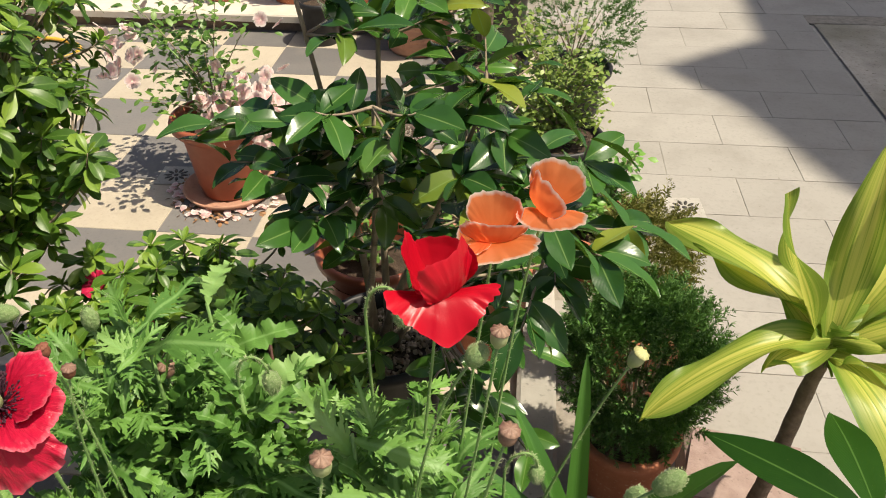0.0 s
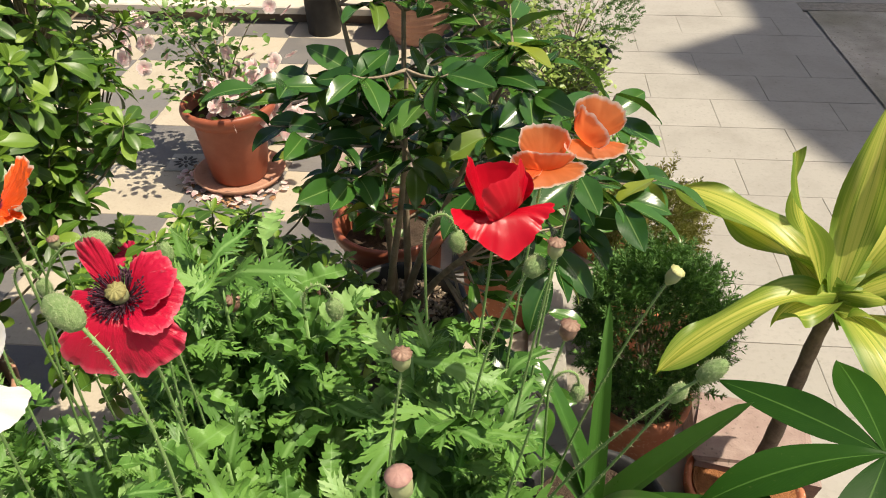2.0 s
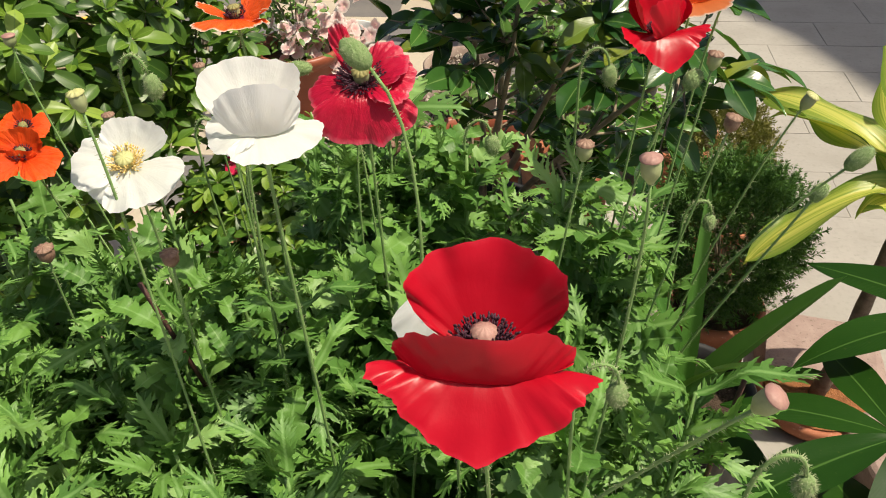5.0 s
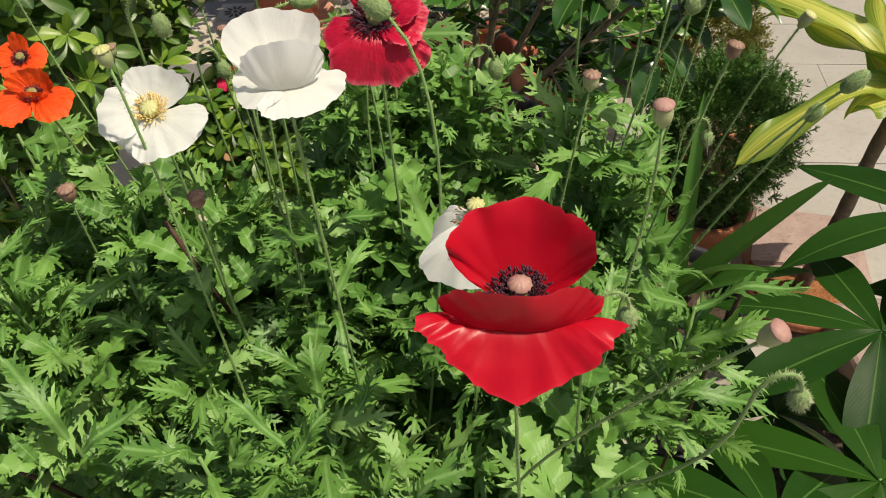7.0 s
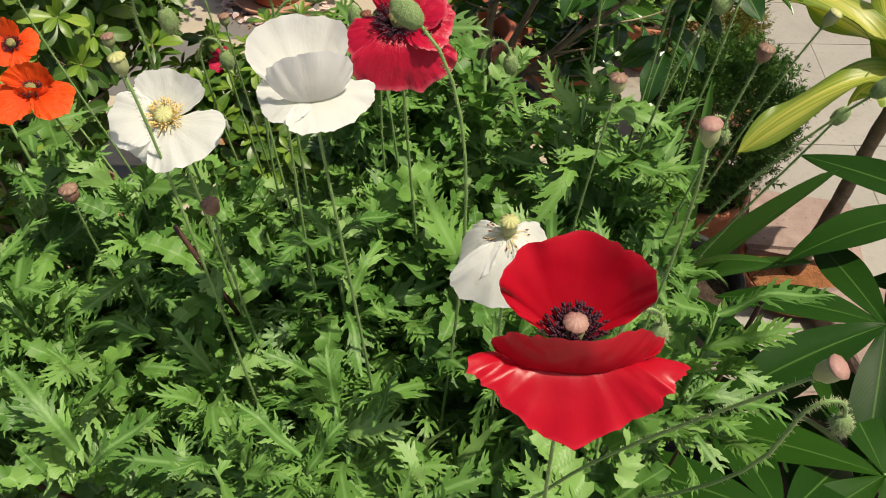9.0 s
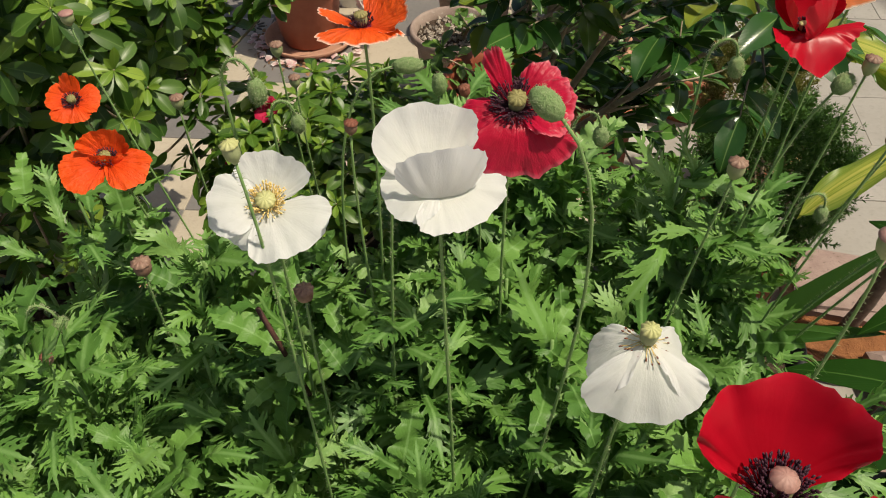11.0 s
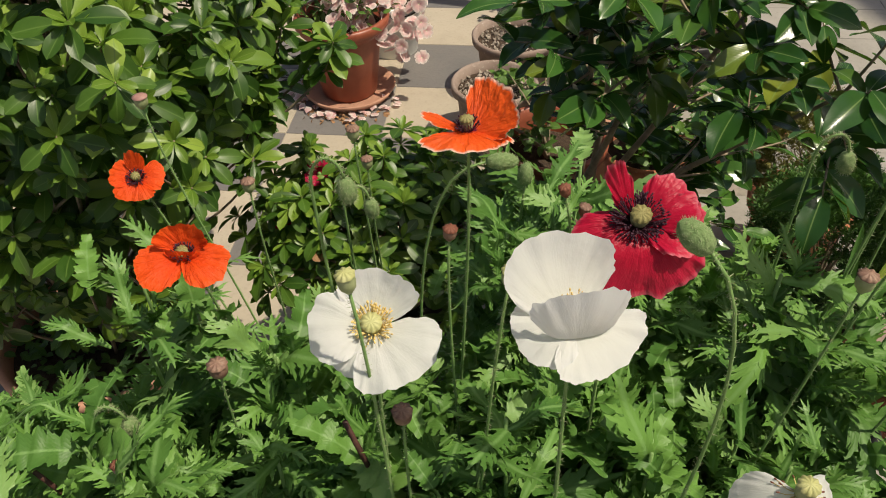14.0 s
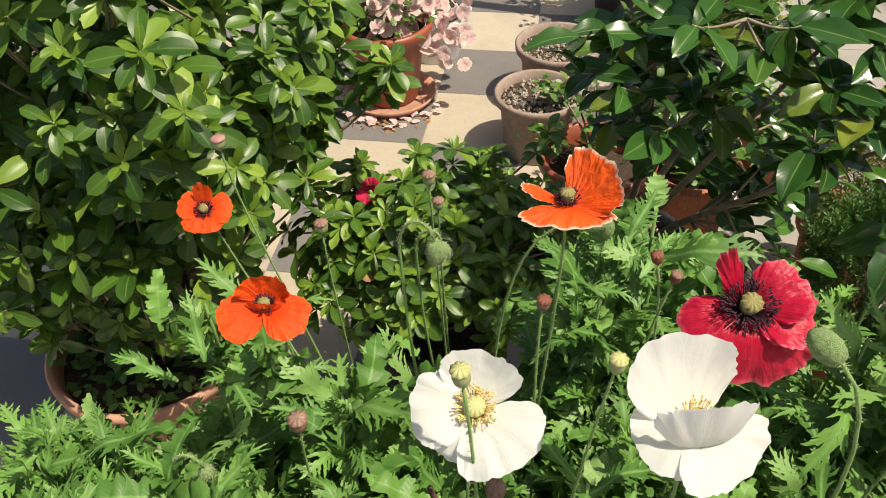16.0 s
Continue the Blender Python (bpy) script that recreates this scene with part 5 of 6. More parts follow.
rnd_cam = random.Random(8)
TWIGS = [(-0.102, 0.796, 0.896), (-0.060, 0.775, 0.838), (0.056, 0.783, 0.951), (0.151, 0.826, 1.007), (0.184, 0.789, 0.957), (0.265, 0.720, 0.990), (0.332, 0.746, 0.867), (0.226, 0.670, 0.920), (0.133, 0.757, 0.921),
         (0.281, 0.667, 0.882), (-0.033, 0.796, 0.979), (0.081, 0.781, 0.987), (0.114, 0.737, 0.853), (0.173, 0.762, 0.881), (0.263, 0.834, 0.831), (0.150, 0.776, 0.909), (0.221, 0.833, 0.925), (0.20, 0.64, 0.80), (0.24, 0.70, 0.82)]
TWIGS += [(-0.046, 0.92, 0.775), (-0.055, 0.90, 0.735), (-0.070, 0.92, 0.860), (-0.020, 0.92, 0.870), (-0.125, 0.82, 0.935), (-0.115, 0.83, 0.860), (-0.100, 0.86, 0.800), (-0.155, 0.81, 0.955), (-0.150, 0.82, 0.900)]
while len(TWIGS) < 48:
    d = Vector((rnd_cam.gauss(0, 1), rnd_cam.gauss(0, 1), rnd_cam.gauss(0, 1))).normalized() * rnd_cam.uniform(0.3, 1.0) ** 0.6
    p = Vector((0.11 + d.x * 0.26, 0.90 + d.y * 0.17, 0.91 + d.z * 0.20))
    if p.y > 0.76 and p.x > -0.12 - 0.3 * (p.z - 0.8) and p.x < 0.20:
        TWIGS.append(tuple(p))
while len(TWIGS) < 54:
    TWIGS.append((rnd_cam.uniform(-0.12, 0.16), rnd_cam.uniform(0.86, 1.15), rnd_cam.uniform(1.02, 1.22)))
while len(TWIGS) < 72:
    TWIGS.append((rnd_cam.uniform(0.03, 0.25), rnd_cam.uniform(0.92, 1.20), rnd_cam.uniform(0.50, 0.78)))
while len(TWIGS) < 84:
    TWIGS.append((rnd_cam.uniform(0.04, 0.30), rnd_cam.uniform(0.92, 1.12), rnd_cam.uniform(0.50, 0.80)))
while len(TWIGS) < 92:
    TWIGS.append((rnd_cam.uniform(0.12, 0.27), rnd_cam.uniform(0.78, 1.0), rnd_cam.uniform(0.36, 0.58)))
while len(TWIGS) < 112:
    TWIGS.append((rnd_cam.uniform(-0.02, 0.24), rnd_cam.uniform(1.02, 1.28), rnd_cam.uniform(0.80, 1.12)))
make_pot("flower_pot", "black plastic pot of the camellia topped with bark chips", (-0.02, 1.08, 0), 0.125, 0.10, 0.40, M_BLACK_POT, M_SOIL, 0.035, M_CHIP, 420, seed=13)
camellia((-0.02, 1.08, 0.37), TWIGS, 9)


# juniper: feathery sprays of fine needles
def juniper(name, label, base, centre, size, count, mat, seed):
    rnd = random.Random(seed)
    b, c = Vector(base), Vector(centre)
    ju = thing(name, label, "shrub", base, "shrubs in pots")
    needle = blade(0.011, 0.0028, 0.2, 0.2, 0, 1, 2, 0.4, 0.8)
    spray = Geo()
    for i in range(24):
        t = i / 24
        spray.add(needle, at((0, 0.030 * t, 0.003 * math.sin(t * 3)), rnd.uniform(-75, 75), rnd.uniform(-35, 60), 0, 1.25 - 0.6 * t))
    sv, sf, suv = np.concatenate(spray.v), spray.f, np.concatenate(spray.uv)
    g = Geo()
    for i in range(count):
        d = Vector((rnd.gauss(0, 1), rnd.gauss(0, 1), rnd.gauss(0, 1))).normalized()
        r = rnd.uniform(0.30, 1.0) ** 0.45 * (1 + 0.22 * noise.noise(d * 2.8 + Vector((seed, 3, 0))))
        p = c + Vector((d.x * size[0], d.y * size[1], d.z * size[2])) * r - b
        out = d + Vector((rnd.uniform(-0.4, 0.4), rnd.uniform(-0.4, 0.4), 0.7))
        g.add((sv, sf, suv), toward(p, out, rnd.uniform(0, 180), rnd.uniform(0.7, 1.3)))
        if i % 60 == 0:
            p = p * 0.8
            part("branch", Geo().add(tube(curve_points((0, 0, 0), (0, 0, p.z * 0.4), p * 0.7, p, 5), [0.004 - 0.0006 * k for k in range(6)], 5)).mesh("branch", M_BARK), ju)
    part("foliage", g.mesh("foliage", mat), ju, kind="stuff")
    return ju


make_pot("flower_pot", "terracotta pot of the juniper", (0.452, 1.05, 0), 0.10, 0.08, 0.20, M_TERRACOTTA, seed=14)
juniper("juniper_bush", "rounded dark green juniper with fine needles", (0.452, 1.05, 0.19), (0.452, 1.05, 0.365), (0.135, 0.14, 0.160), 2000, M_JUNIPER, 21)
make_pot("flower_pot", "terracotta pot of a browning conifer", (0.54, 1.40, 0), 0.12, 0.09, 0.20, M_TERRACOTTA, seed=15)
juniper("conifer_bush", "olive conifer turning brown behind the juniper", (0.54, 1.40, 0.17), (0.51, 1.39, 0.33), (0.105, 0.10, 0.16), 1100, M_JUNIPER_DRY, 22)


# dracaena with striped yellow blades
def dracaena(base, crown, leaves):
    b, c = Vector(base), Vector(crown)
    dr = thing("dracaena_plant", "dracaena with yellow-green striped blades on a bare cane", "plant", base, "potted plants in the yard")
    pts = curve_points((0, 0, 0), (0.03, -0.01, (c - b).z * 0.3), (c - b) - Vector((0.02, 0, 0.12)), c - b, 14)
    trunk = tube(pts, [0.016 - 0.0004 * i + 0.0012 * (i % 2) for i in range(15)], 12)
    part("cane", Geo().add(trunk).mesh("cane", M_TRUNK), dr, "ringed brown cane")
    for i, (az, el, L, W, bend) in enumerate(leaves):
        me = Geo().add(blade(L, W * 1.34, bend, 0.24, 0.30, 8, 28, 0.48, 0.62, seed=700 + i, foot=1.25)).mesh("striped_blade", M_DRACAENA)
        part("blade", me, dr, "" if i else "broad striped blade", m=at(c - b + Vector((0, 0, 0.012 * (i % 5) - 0.02)), az, el, 14 * math.sin(i * 2.3)))
    return dr


make_pot("flower_pot", "low terracotta pot filled with red soil", (0.66, 0.94, 0), 0.115, 0.10, 0.05, M_TERRACOTTA, M_RED_SOIL, 0.006, seed=16)
dracaena((0.66, 0.94, 0.04), (0.663, 0.866, 0.572), [
    (-22, 76, 0.34, 0.052, 0.1), (84, 58, 0.29, 0.048, -0.3), (58, 54, 0.32, 0.062, 1.25), (52, 42, 0.26, 0.056, 0.9), (106, 14, 0.32, 0.050, 1.1), (-50, 52, 0.30, 0.066, 0.5),
    (-172, 44, 0.30, 0.078, 2.5), (118, 30, 0.12, 0.046, 0.9), (-85, 25, 0.26, 0.062, 0.7), (-115, 20, 0.25, 0.060, 1.0),
    (-140, 50, 0.17, 0.048, 1.3), (-65, 18, 0.26, 0.058, 0.6), (-100, 48, 0.22, 0.052, 0.9)])


# plant with dark palmate leaves
def palmate(label, base, hubs_at, seed):
    rnd = random.Random(seed)
    b = Vector(base)
    pm = thing("money_tree", label, "plant", base, "potted plants in the yard")
    for hub, n, span, az0, el, L in hubs_at:
        h = Vector(hub) - b
        part("stalk", Geo().add(tube(curve_points((0, 0, 0), (0, 0, h.z * 0.5), h * 0.75 + Vector((0, 0, 0.03)), h, 9), [0.006 - 0.0004 * i for i in range(10)], 6)).mesh("stalk", M_STEM), pm, "green leaf stalk")
        for i in range(n):
            az = az0 + span * (i / max(1, n - 1) - 0.5)
            s = 1 - 0.25 * abs(i / max(1, n - 1) - 0.5) * 2
            me = Geo().add(blade(L * 1.1 * s, L * 0.31 * s, rnd.uniform(0.2, 0.7), 0.16, 0.03, 6, 16, 0.52, 0.95, seed=seed + i)).mesh("leaflet", M_PACHIRA)
            part("leaflet", me, pm, m=at(h, az, el + rnd.uniform(-10, 10), rnd.uniform(-15, 15)))
    
    return pm


make_pot("flower_pot", "black plastic pot of the dark leafed plant", (0.52, 0.36, 0), 0.14, 0.10, 0.24, M_BLACK_POT, seed=17)
palmate("plant with large dark green palmate leaves", (0.52, 0.36, 0.22), [
    ((0.604, 0.550, 0.610), 7, 300, 95, 2, 0.22), ((0.471, 0.400, 0.560), 7, 300, 110, -4, 0.21), ((0.285, 0.160, 0.54), 7, 330, 60, -10, 0.21), ((0.70, 0.40, 0.60), 6, 300, 40, -2, 0.24), ((0.42, 0.22, 0.52), 7, 340, 60, -6, 0.23), ((0.36, 0.36, 0.44), 7, 340, 20, -6, 0.22)], 800)


# long strap leaves
def strap_plant(base, blades, seed):
    sp = thing("agave_plant", "strap-leafed plant with stiff pale-edged green blades", "plant", base, "potted plants in the yard")
    for i, (az, el, L, W, bend) in enumerate(blades):
        part("blade", Geo().add(blade(L, W, bend, 0.45, 0.0, 6, 14, 0.25, 0.5, seed=seed + i)).mesh("strap_blade", M_STRAP), sp, m=at((0, 0, 0.01 * i), az, el))
    return sp


make_pot("flower_pot", "small black pot of the strap-leafed plant", (0.30, 0.66, 0), 0.11, 0.08, 0.36, M_BLACK_POT, seed=18)
strap_plant((0.29, 0.64, 0.33), [(8, 84, 0.40, 0.030, 0.02), (-95, 60, 0.33, 0.056, 0.10), (-120, 50, 0.24, 0.044, 0.3), (70, 60, 0.22, 0.036, 0.5), (-150, 65, 0.24, 0.032, 0.5), (40, 68, 0.24, 0.034, 0.4)], 850)

# flat reddish stone by the pots
for i, (x, y, w, d, turn) in enumerate(((0.70, 1.06, 0.24, 0.20, -12), (0.80, 0.76, 0.22, 0.24, 6), (0.66, 0.52, 0.24, 0.20, -5), (0.80, 0.26, 0.24, 0.22, 8))):
    stone = tagged(new("stone_slab", Geo().add(block(w, d, 0.085, 0.012, 0.012, 5 + i)).mesh("stone_slab", M_SLAB, smooth=False)), "rough reddish grey stone block edging the path", "stone", "stones edging the path")
    stone.matrix_world = pose(x, y, -0.011, 0, 0, turn)


# ---- the far side of the tiles ----
def leafy(name, label, base, centre, size, count, leaf, mat, seed, stem_count=8, category="shrub", thick=0.004, spread=0.18):
    """A loose plant of many small leaves along thin stems."""
    rnd = random.Random(seed)
    b, c = Vector(base), Vector(centre)
    ob = thing(name, label, category, base, "potted plants in the yard")
    g, wood = Geo(), Geo()
    for k in range(stem_count):
        d = Vector((rnd.gauss(0, 1), rnd.gauss(0, 1), rnd.gauss(0, 0.8))).normalized()
        end = c + Vector((d.x * size[0], d.y * size[1], d.z * size[2])) - b
        pts = curve_points((0, 0, 0), (0, 0, end.z * 0.4), end * 0.7 + Vector((0, 0, 0.03)), end, 14)
        wood.add(tube(pts, [thick * (1 - 0.05 * i) for i in range(15)], 5))
        for i in range(count // stem_count):
            t = rnd.uniform(0.3, 1.0) * 13.9
            p = pts[int(t)].lerp(pts[int(t) + 1], t - int(t)) + Vector((rnd.gauss(0, spread) * size[0], rnd.gauss(0, spread) * size[1], rnd.gauss(0, spread) * size[2]))
            g.add(leaf, at(p, rnd.uniform(0, 360), rnd.uniform(-20, 60), rnd.uniform(-40, 40), rnd.uniform(0.7, 1.3)))
    part("foliage", g.mesh("foliage", mat), ob, kind="stuff")
    part("stem_work", wood.mesh("stem_work", M_BARK), ob, kind="stuff")
    return ob


def blossom(pos, axis, seed, parent):
    g = Geo()
    for i in range(5):
        g.add(petal(0.025, 42, SPREAD, 1.0, seed + i, nu=6, nv=4), pose(0, 0, 0, 0, 0, 72 * i))
    part("blossom", g.mesh("blossom", M_PINK_PETAL), parent, m=axis_pose(pos, axis))


PX, PY = -0.660, 2.20
saucer = thing("pot_saucer", "round terracotta saucer under the pot", "saucer", (PX, PY, 0.001))
part("dish", Geo().add(lathe([(0.120, 0), (0.135, 0.006), (0.152, 0.030), (0.146, 0.032), (0.130, 0.012), (0.02, 0.010)], 40)).mesh("dish", M_TERRA_PALE), saucer)
pinkpot = thing("flower_pot", "terracotta pot with a thick rolled rim on a saucer", "plant pot", (PX, PY, 0.013), "potted plants in the yard")
part("body", Geo().add(lathe([(0.086, 0), (0.091, 0.008), (0.094, 0.03), (0.096, 0.035), (0.117, 0.205), (0.120, 0.213), (0.138, 0.226), (0.148, 0.240), (0.150, 0.255), (0.146, 0.266), (0.134, 0.266), (0.122, 0.22), (0.02, 0.21)], 44)).mesh("pot_body", M_GLAZED), pinkpot)
part("soil", Geo().add(lathe([(0.124, 0.225), (0.06, 0.236), (0.002, 0.238)], 24)).mesh("soil", M_SOIL), pinkpot, "dark potting soil")
small_leaf = blade(0.030, 0.017, 0.4, 0.2, 0.02, 2, 4, 0.5, 0.8)
pink = leafy("begonia_plant", "rambling plant with pale pink blossoms in a terracotta pot", (PX, PY, 0.24), (PX - 0.06, PY + 0.05, 0.46), (0.28, 0.22, 0.24), 760, small_leaf, M_SMALL_LEAF, 31, 12, "flowering plant", 0.003)
rnd_pink = random.Random(5)
for i in range(136):
    a = rnd_pink.uniform(0, 6.283)
    if i < 66:
        p = Vector((0.045 + 0.12 * math.cos(a) * rnd_pink.random(), -0.02 + 0.11 * math.sin(a) * rnd_pink.random(), 0.03 + rnd_pink.uniform(-0.02, 0.10)))
    elif i >= 96:
        p = Vector((rnd_pink.uniform(0.12, 0.26), rnd_pink.uniform(-0.06, 0.14), rnd_pink.uniform(-0.12, 0.08)))
    elif i < 82:
        p = Vector((-0.30 + rnd_pink.uniform(-0.055, 0.055), 0.08 + rnd_pink.uniform(-0.05, 0.05), 0.24 + rnd_pink.uniform(-0.12, 0.05)))
    else:
        p = Vector((rnd_pink.uniform(-0.25, 0.22), rnd_pink.uniform(-0.1, 0.2), rnd_pink.uniform(0.1, 0.36)))
    blossom(p, (rnd_pink.uniform(-1, 1), rnd_pink.uniform(-1, 0.4), rnd_pink.uniform(0.1, 1)), 2000 + 7 * i, pink)
arm = Geo().add(tube(curve_points((0, 0, 0), (-0.06, 0.03, 0.22), (-0.20, 0.07, 0.34), (-0.31, 0.08, 0.24), 14), 0.003, 5))
rnd_arm = random.Random(4)
part("trailing_stem", arm.mesh("trailing_stem", M_STEM), pink, "long arching stem")
g = Geo()
pts = curve_points((0, 0, 0), (-0.06, 0.03, 0.22), (-0.20, 0.07, 0.34), (-0.31, 0.08, 0.24), 14)
for i in range(46):
    p = pts[rnd_arm.randrange(3, 14)] + Vector((rnd_arm.gauss(0, 0.025), rnd_arm.gauss(0, 0.025), rnd_arm.gauss(0, 0.03)))
    g.add(small_leaf, at(p, rnd_arm.uniform(0, 360), rnd_arm.uniform(-30, 50), 0, rnd_arm.uniform(0.7, 1.3)))
part("trailing_leaves", g.mesh("trailing_leaves", M_SMALL_LEAF), pink, kind="stuff")

g = Geo()
for i in range(46):
    a, q = rnd_arm.uniform(3.0, 6.1), rnd_arm.uniform(0.140, 0.20)
    g.add(petal(0.027, 45, FLAT, 1.0, 3000 + i, nu=4, nv=3), at((PX + q * math.cos(a), PY + q * math.sin(a) * 0.95, 0.008), rnd_arm.uniform(0, 360), rnd_arm.uniform(-15, 25)))
tagged(new("fallen_petals", g.mesh("fallen_petals", M_PINK_PETAL)), "fallen pink and white petals round the saucer", "petals", kind="stuff")
g = Geo()
for i in range(90):
    a, q = rnd_arm.uniform(2.6, 5.6), rnd_arm.uniform(0.135, 0.20)
    g.add(small_leaf, at((PX + q * math.cos(a), PY + q * math.sin(a), 0.007), rnd_arm.uniform(0, 360), rnd_arm.uniform(-15, 20), rnd_arm.uniform(-60, 60), rnd_arm.uniform(0.5, 0.9)))
tagged(new("fallen_leaves", g.mesh("fallen_leaves", M_DRY_LEAF)), "dry brown leaves heaped round the saucer", "leaves", kind="stuff")

bucket = thing("white_pot", "white plastic pot behind the pink plant", "plant pot", (-0.545, 2.50, 0), "potted plants in the yard")
part("body", Geo().add(lathe(pot_profile(0.110, 0.085, 0.20, 0.025, 0.006), 36)).mesh("pot_body", M_WHITE_POT), bucket)
part("soil", Geo().add(lathe([(0.108, 0.165), (0.002, 0.172)], 24)).mesh("soil", M_SOIL), bucket)
make_pot("flower_pot", "greyish clay pot filled with pale gravel", (-0.12, 2.23, 0), 0.135, 0.10, 0.20, M_GREY_POT, M_SOIL, 0.03, M_GRAVEL, 300, seed=41)
make_pot("flower_pot", "weathered grey clay pot with gravel and a seedling", (-0.181, 1.935, 0), 0.125, 0.095, 0.20, M_GREY_POT, M_SOIL, 0.03, M_GRAVEL, 300, seed=42)
leafy("seedling_plant", "low seedling in a gravel pot", (-0.15, 1.91, 0.17), (-0.12, 1.90, 0.24), (0.06, 0.06, 0.06), 60, small_leaf, M_SMALL_LEAF, 43, 6)
make_pot("flower_pot", "tall reddish clay pot standing behind the camellia", (-0.06, 1.330, 0), 0.125, 0.09, 0.42, M_GLAZED, level=0.06, seed=44)
leafy("herb_plant", "low leafy plant in a terracotta pot", (-0.06, 1.330, 0.35), (-0.11, 1.37, 0.46), (0.09, 0.08, 0.09), 130, small_leaf, M_SMALL_LEAF, 45, 8)
make_pot("flower_pot", "reddish terracotta pot behind the camellia stems", (0.185, 1.50, 0), 0.11, 0.085, 0.28, M_TERRACOTTA, seed=46)
make_pot("flower_pot", "pale terracotta pot in the shade of the camellia", (0.17, 1.79, 0), 0.14, 0.10, 0.24, M_TERRA_PALE, seed=47)
leafy("leafy_plant", "dark green plant in the pot behind the camellia stems", (0.185, 1.50, 0.24), (0.20, 1.48, 0.40), (0.15, 0.12, 0.13), 420, small_leaf, M_SMALL_LEAF, 49, 12)
leafy("leafy_plant", "bushy green plant between the pots", (0.17, 1.79, 0.20), (0.17, 1.79, 0.38), (0.15, 0.15, 0.16), 420, small_leaf, M_SMALL_LEAF, 48, 12)

# pots along the edge of the path
tiny = blade(0.020, 0.013, 0.3, 0.15, 0, 2, 3, 0.55, 0.7)
for i, (x, y, R, h, mat) in enumerate(((0.50, 1.83, 0.13, 0.16, M_TERRACOTTA), (0.40, 2.22, 0.14, 0.22, M_BLACK_POT), (0.50, 2.86, 0.15, 0.18, M_BLACK_POT))):
    make_pot("flower_pot", ("terracotta pot of a jade-leafed shrub", "black pot of a straggling pale shrub", "black pot of a dense green bush")[i], (x, y, 0), R, R * 0.75, h, mat, seed=60 + i)
leafy("jade_shrub", "shrub with small bright green round leaves", (0.50, 1.83, 0.13), (0.47, 1.83, 0.27), (0.13, 0.13, 0.13), 900, blade(0.027, 0.016, 0.3, 0.15, 0, 2, 3, 0.55, 0.7), M_JADE, 61, 16, spread=0.14)
leafy("straggling_shrub", "straggling shrub with tiny yellow-green leaves", (0.40, 2.22, 0.19), (0.35, 2.22, 0.40), (0.18, 0.17, 0.21), 2600, tiny, M_PALE_LEAF, 62, 26, thick=0.0035, spread=0.13)
juniper("juniper_bush", "bright green conifer at the edge of the path", (0.50, 2.86, 0.15), (0.52, 2.86, 0.36), (0.21, 0.18, 0.23), 900, M_JUNIPER, 23)

ribbed = thing("ribbed_pot", "broad pale terracotta pot with horizontal ribs", "plant pot", (-0.13, 3.46, 0), "potted plants in the yard")
prof = [(0.125, 0.0)]
for i in range(7):
    prof += [(0.130 + 0.006 * i, 0.012 + 0.030 * i), (0.140 + 0.006 * i, 0.024 + 0.030 * i), (0.134 + 0.006 * i, 0.038 + 0.030 * i)]
prof += [(0.188, 0.235), (0.192, 0.255), (0.184, 0.262), (0.172, 0.25), (0.160, 0.215)]
part("body", Geo().add(lathe(prof, 44)).mesh("pot_body", M_TERRA_PALE), ribbed)
part("soil", Geo().add(lathe([(0.166, 0.222), (0.002, 0.23)], 24)).mesh("soil", M_SOIL), ribbed)
leafy("leafy_plant", "leafy green plant in the ribbed pot", (-0.13, 3.46, 0.22), (-0.13, 3.46, 0.33), (0.15, 0.13, 0.10), 260, small_leaf, M_SMALL_LEAF, 63, 10)
for i, (x, y, R, h, mat) in enumerate(((-0.76, 3.88, 0.15, 0.24, M_TERRACOTTA), (-1.12, 3.90, 0.14, 0.22, M_TERRACOTTA), (0.21, 3.42, 0.16, 0.30, M_BLACK_POT), (-0.58, 3.53, 0.10, 0.20, M_BLACK_POT), (0.16, 2.75, 0.17, 0.26, M_BLACK_POT), (-0.42, 3.88, 0.14, 0.25, M_TERRACOTTA))):
    z0 = 0.09 if y > 3.8 else 0.0
    make_pot("flower_pot", "terracotta pot standing on the stone step" if mat is M_TERRACOTTA else "black plastic pot in the back row", (x, y, z0), R, R * 0.76, h, mat, seed=70 + i)
    if i != 3:
        leafy("leafy_plant", "leafy green plant in the back row of pots", (x, y, z0 + h - 0.03), (x, y, z0 + h + 0.22), (0.18, 0.16, 0.20), 420, small_leaf, M_SMALL_LEAF, 80 + i, 12)
part("trunk", Geo().add(tube(curve_points((0, 0, 0), (0.02, 0, 0.3), (-0.02, 0, 0.6), (0.0, 0, 1.2), 10), 0.03, 10)).mesh("trunk", M_TRUNK), thing("small_tree", "dark slim tree trunk in a black pot", "tree", (0.16, 2.75, 0.22)))

hose = thing("garden_hose", "yellow garden hose lying on the tiles", "hose", (-1.78, 3.36, 0.012))
part("tube", Geo().add(tube(curve_points((-0.5, 0.16, 0), (-0.05, 0.20, 0), (0.36, 0.05, 0), (-0.05, -0.22, 0), 24) + curve_points((-0.05, -0.22, 0), (-0.2, -0.3, 0), (-0.4, -0.35, 0), (-0.6, -0.30, 0), 8)[1:], 0.011, 8)).mesh("tube", M_HOSE), hose)


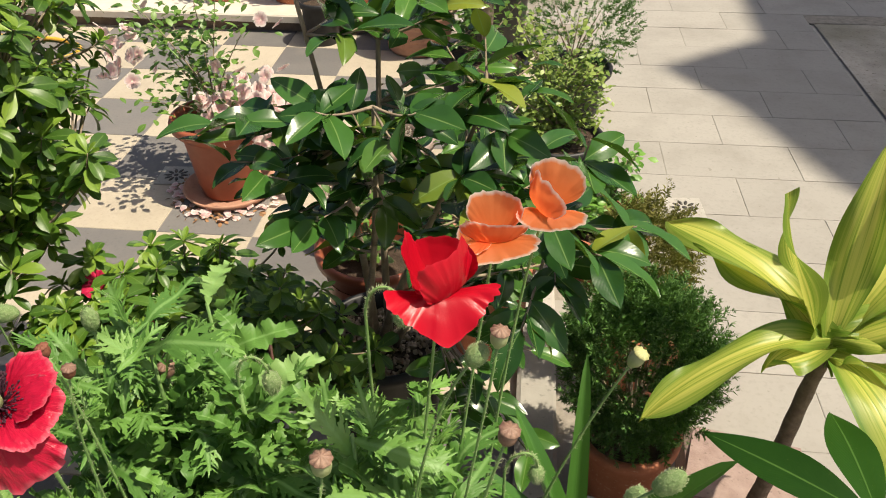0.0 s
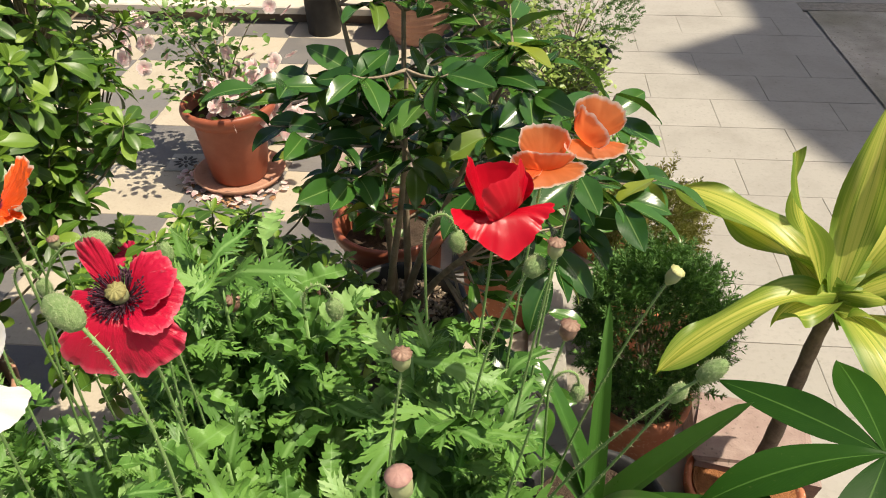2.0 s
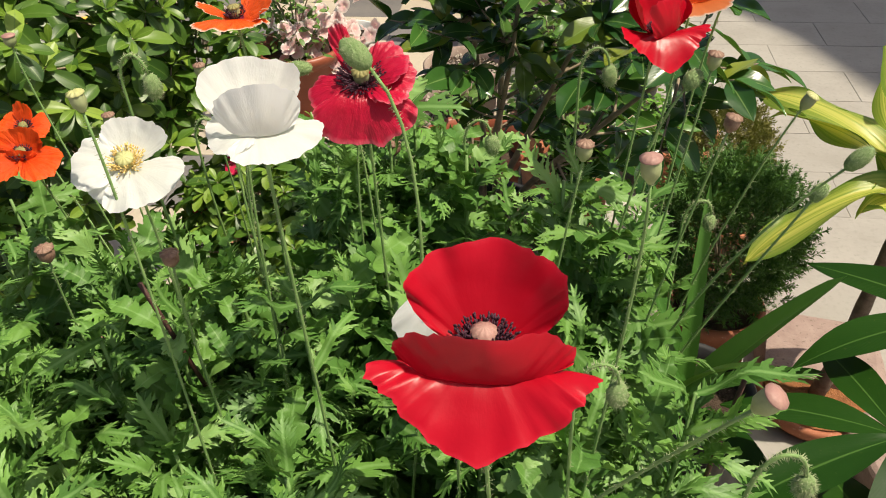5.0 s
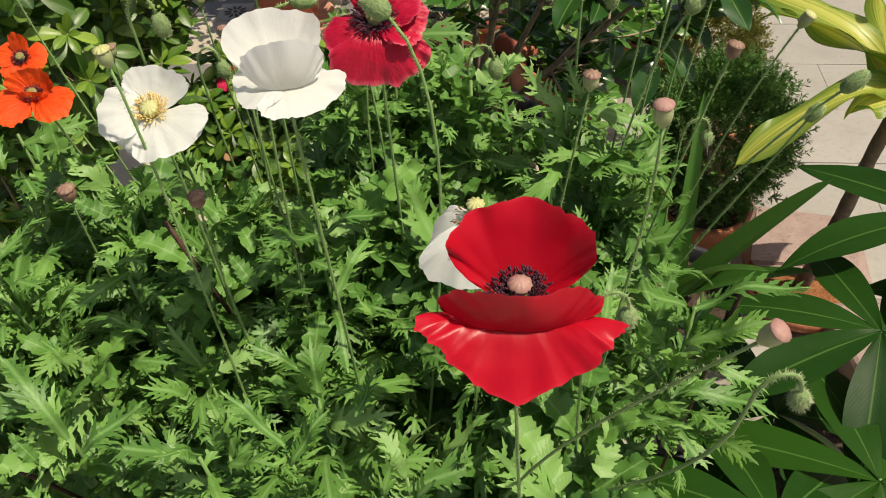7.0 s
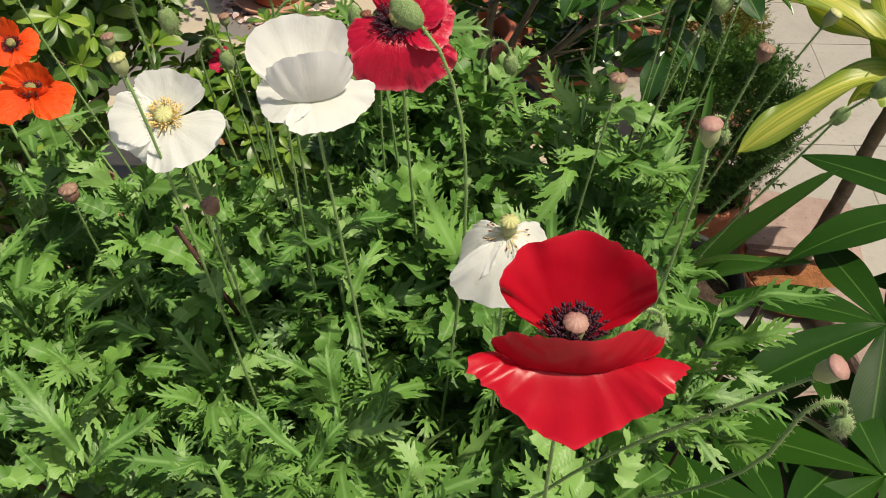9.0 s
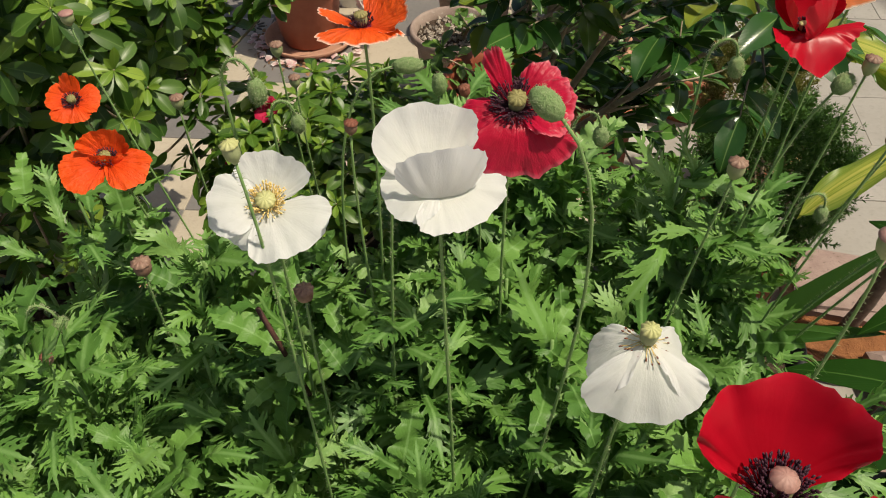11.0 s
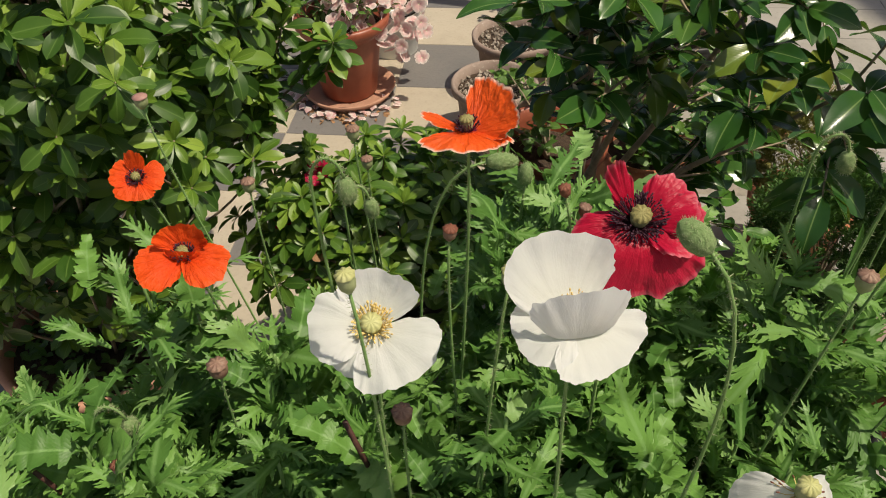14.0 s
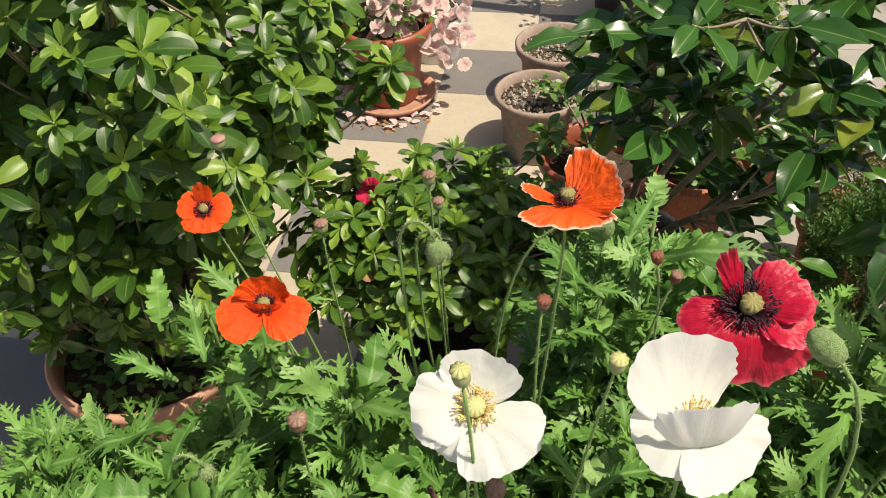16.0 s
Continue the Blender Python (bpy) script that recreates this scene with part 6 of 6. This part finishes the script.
def drain(loc, R, label):
    dr = thing("floor_drain", label, "drain", loc)
    part("plate", Geo().add(block(R * 2.6, R * 2.6, 0.004, 0.001)).mesh("plate", M_CONCRETE, smooth=False), dr, "square grey drain plate")
    for i in range(10):
        slot = Geo().add(lathe([(0.01, 0), (0.01, 0.002)], 10), Matrix.Diagonal((0.55, 1.35, 1, 1)))
        part("slot", slot.mesh("slot", M_IRON), dr, "", m=pose(R * 0.62 * math.cos(i * 0.628), R * 0.62 * math.sin(i * 0.628), 0.003, 0, 0, math.degrees(i * 0.628) - 90))
    part("hub", Geo().add(lathe([(0.008, 0), (0.008, 0.002)], 10)).mesh("hub", M_IRON), dr, "", m=pose(0, 0, 0.003))
    return dr


drain((-0.872, 2.285, 0.003), 0.045, "small round floor drain let into a slate tile")
drain((0.805, 2.14, 0.003), 0.045, "round iron drain in the stone path")

# ---- tiles and pavers, piece by piece ----
T = 0.3
for dark in (False, True):
    mats = M_TILE_DARK if dark else M_TILE_LIGHT
    tile_mesh = Geo().add(block(T - 0.003, T - 0.003, 0.010, 0.0012)).mesh("tile", mats, smooth=False)
    for i in range(-4, 5):
        for j in range(-7, 4):
            if ((i + j) % 2 == 1) == dark:
                ob = new("tile", tile_mesh)
                ob.parent = patio
                ob.matrix_parent_inverse = patio.matrix_world.inverted()
                ob.matrix_basis = Matrix.Translation(G0) @ pose(0, 0, 0, 0, 0, TURN) @ pose((i + 0.5) * T, (j + 0.5) * T, -0.0075)
rnd_pave = random.Random(3)
PW, PD = 0.45, 0.235
P0 = Vector((1.266, 2.794, 0))
paver_meshes = [Geo().add(block(PW - 0.0022, PD - 0.002, 0.010, 0.0008, 0.0010, 40 + i)).mesh("paver", M_PAVER, smooth=False) for i in range(5)]
for j in range(-9, 13):
    right = 0.405 if j * PD < 1.0 else 1.35
    for i in range(-3, 4):
        x0 = i * PW + (0.0 if j % 2 == 0 else PW / 2)
        x1 = min(x0 + PW, right)
        if x0 < -1.0 or x1 - x0 < 0.04:
            continue
        ob = new("paver", paver_meshes[rnd_pave.randrange(5)])
        ob.parent = pavement
        ob.matrix_parent_inverse = pavement.matrix_world.inverted()
        ob.matrix_basis = Matrix.Translation(P0) @ pose(0, 0, 0, 0, 0, TURN) @ pose((x0 + x1) / 2, (j + 0.5) * PD, -0.0075 + rnd_pave.uniform(-0.0008, 0.0008)) @ Matrix.Diagonal(((x1 - x0) / PW, 1, 1, 1))
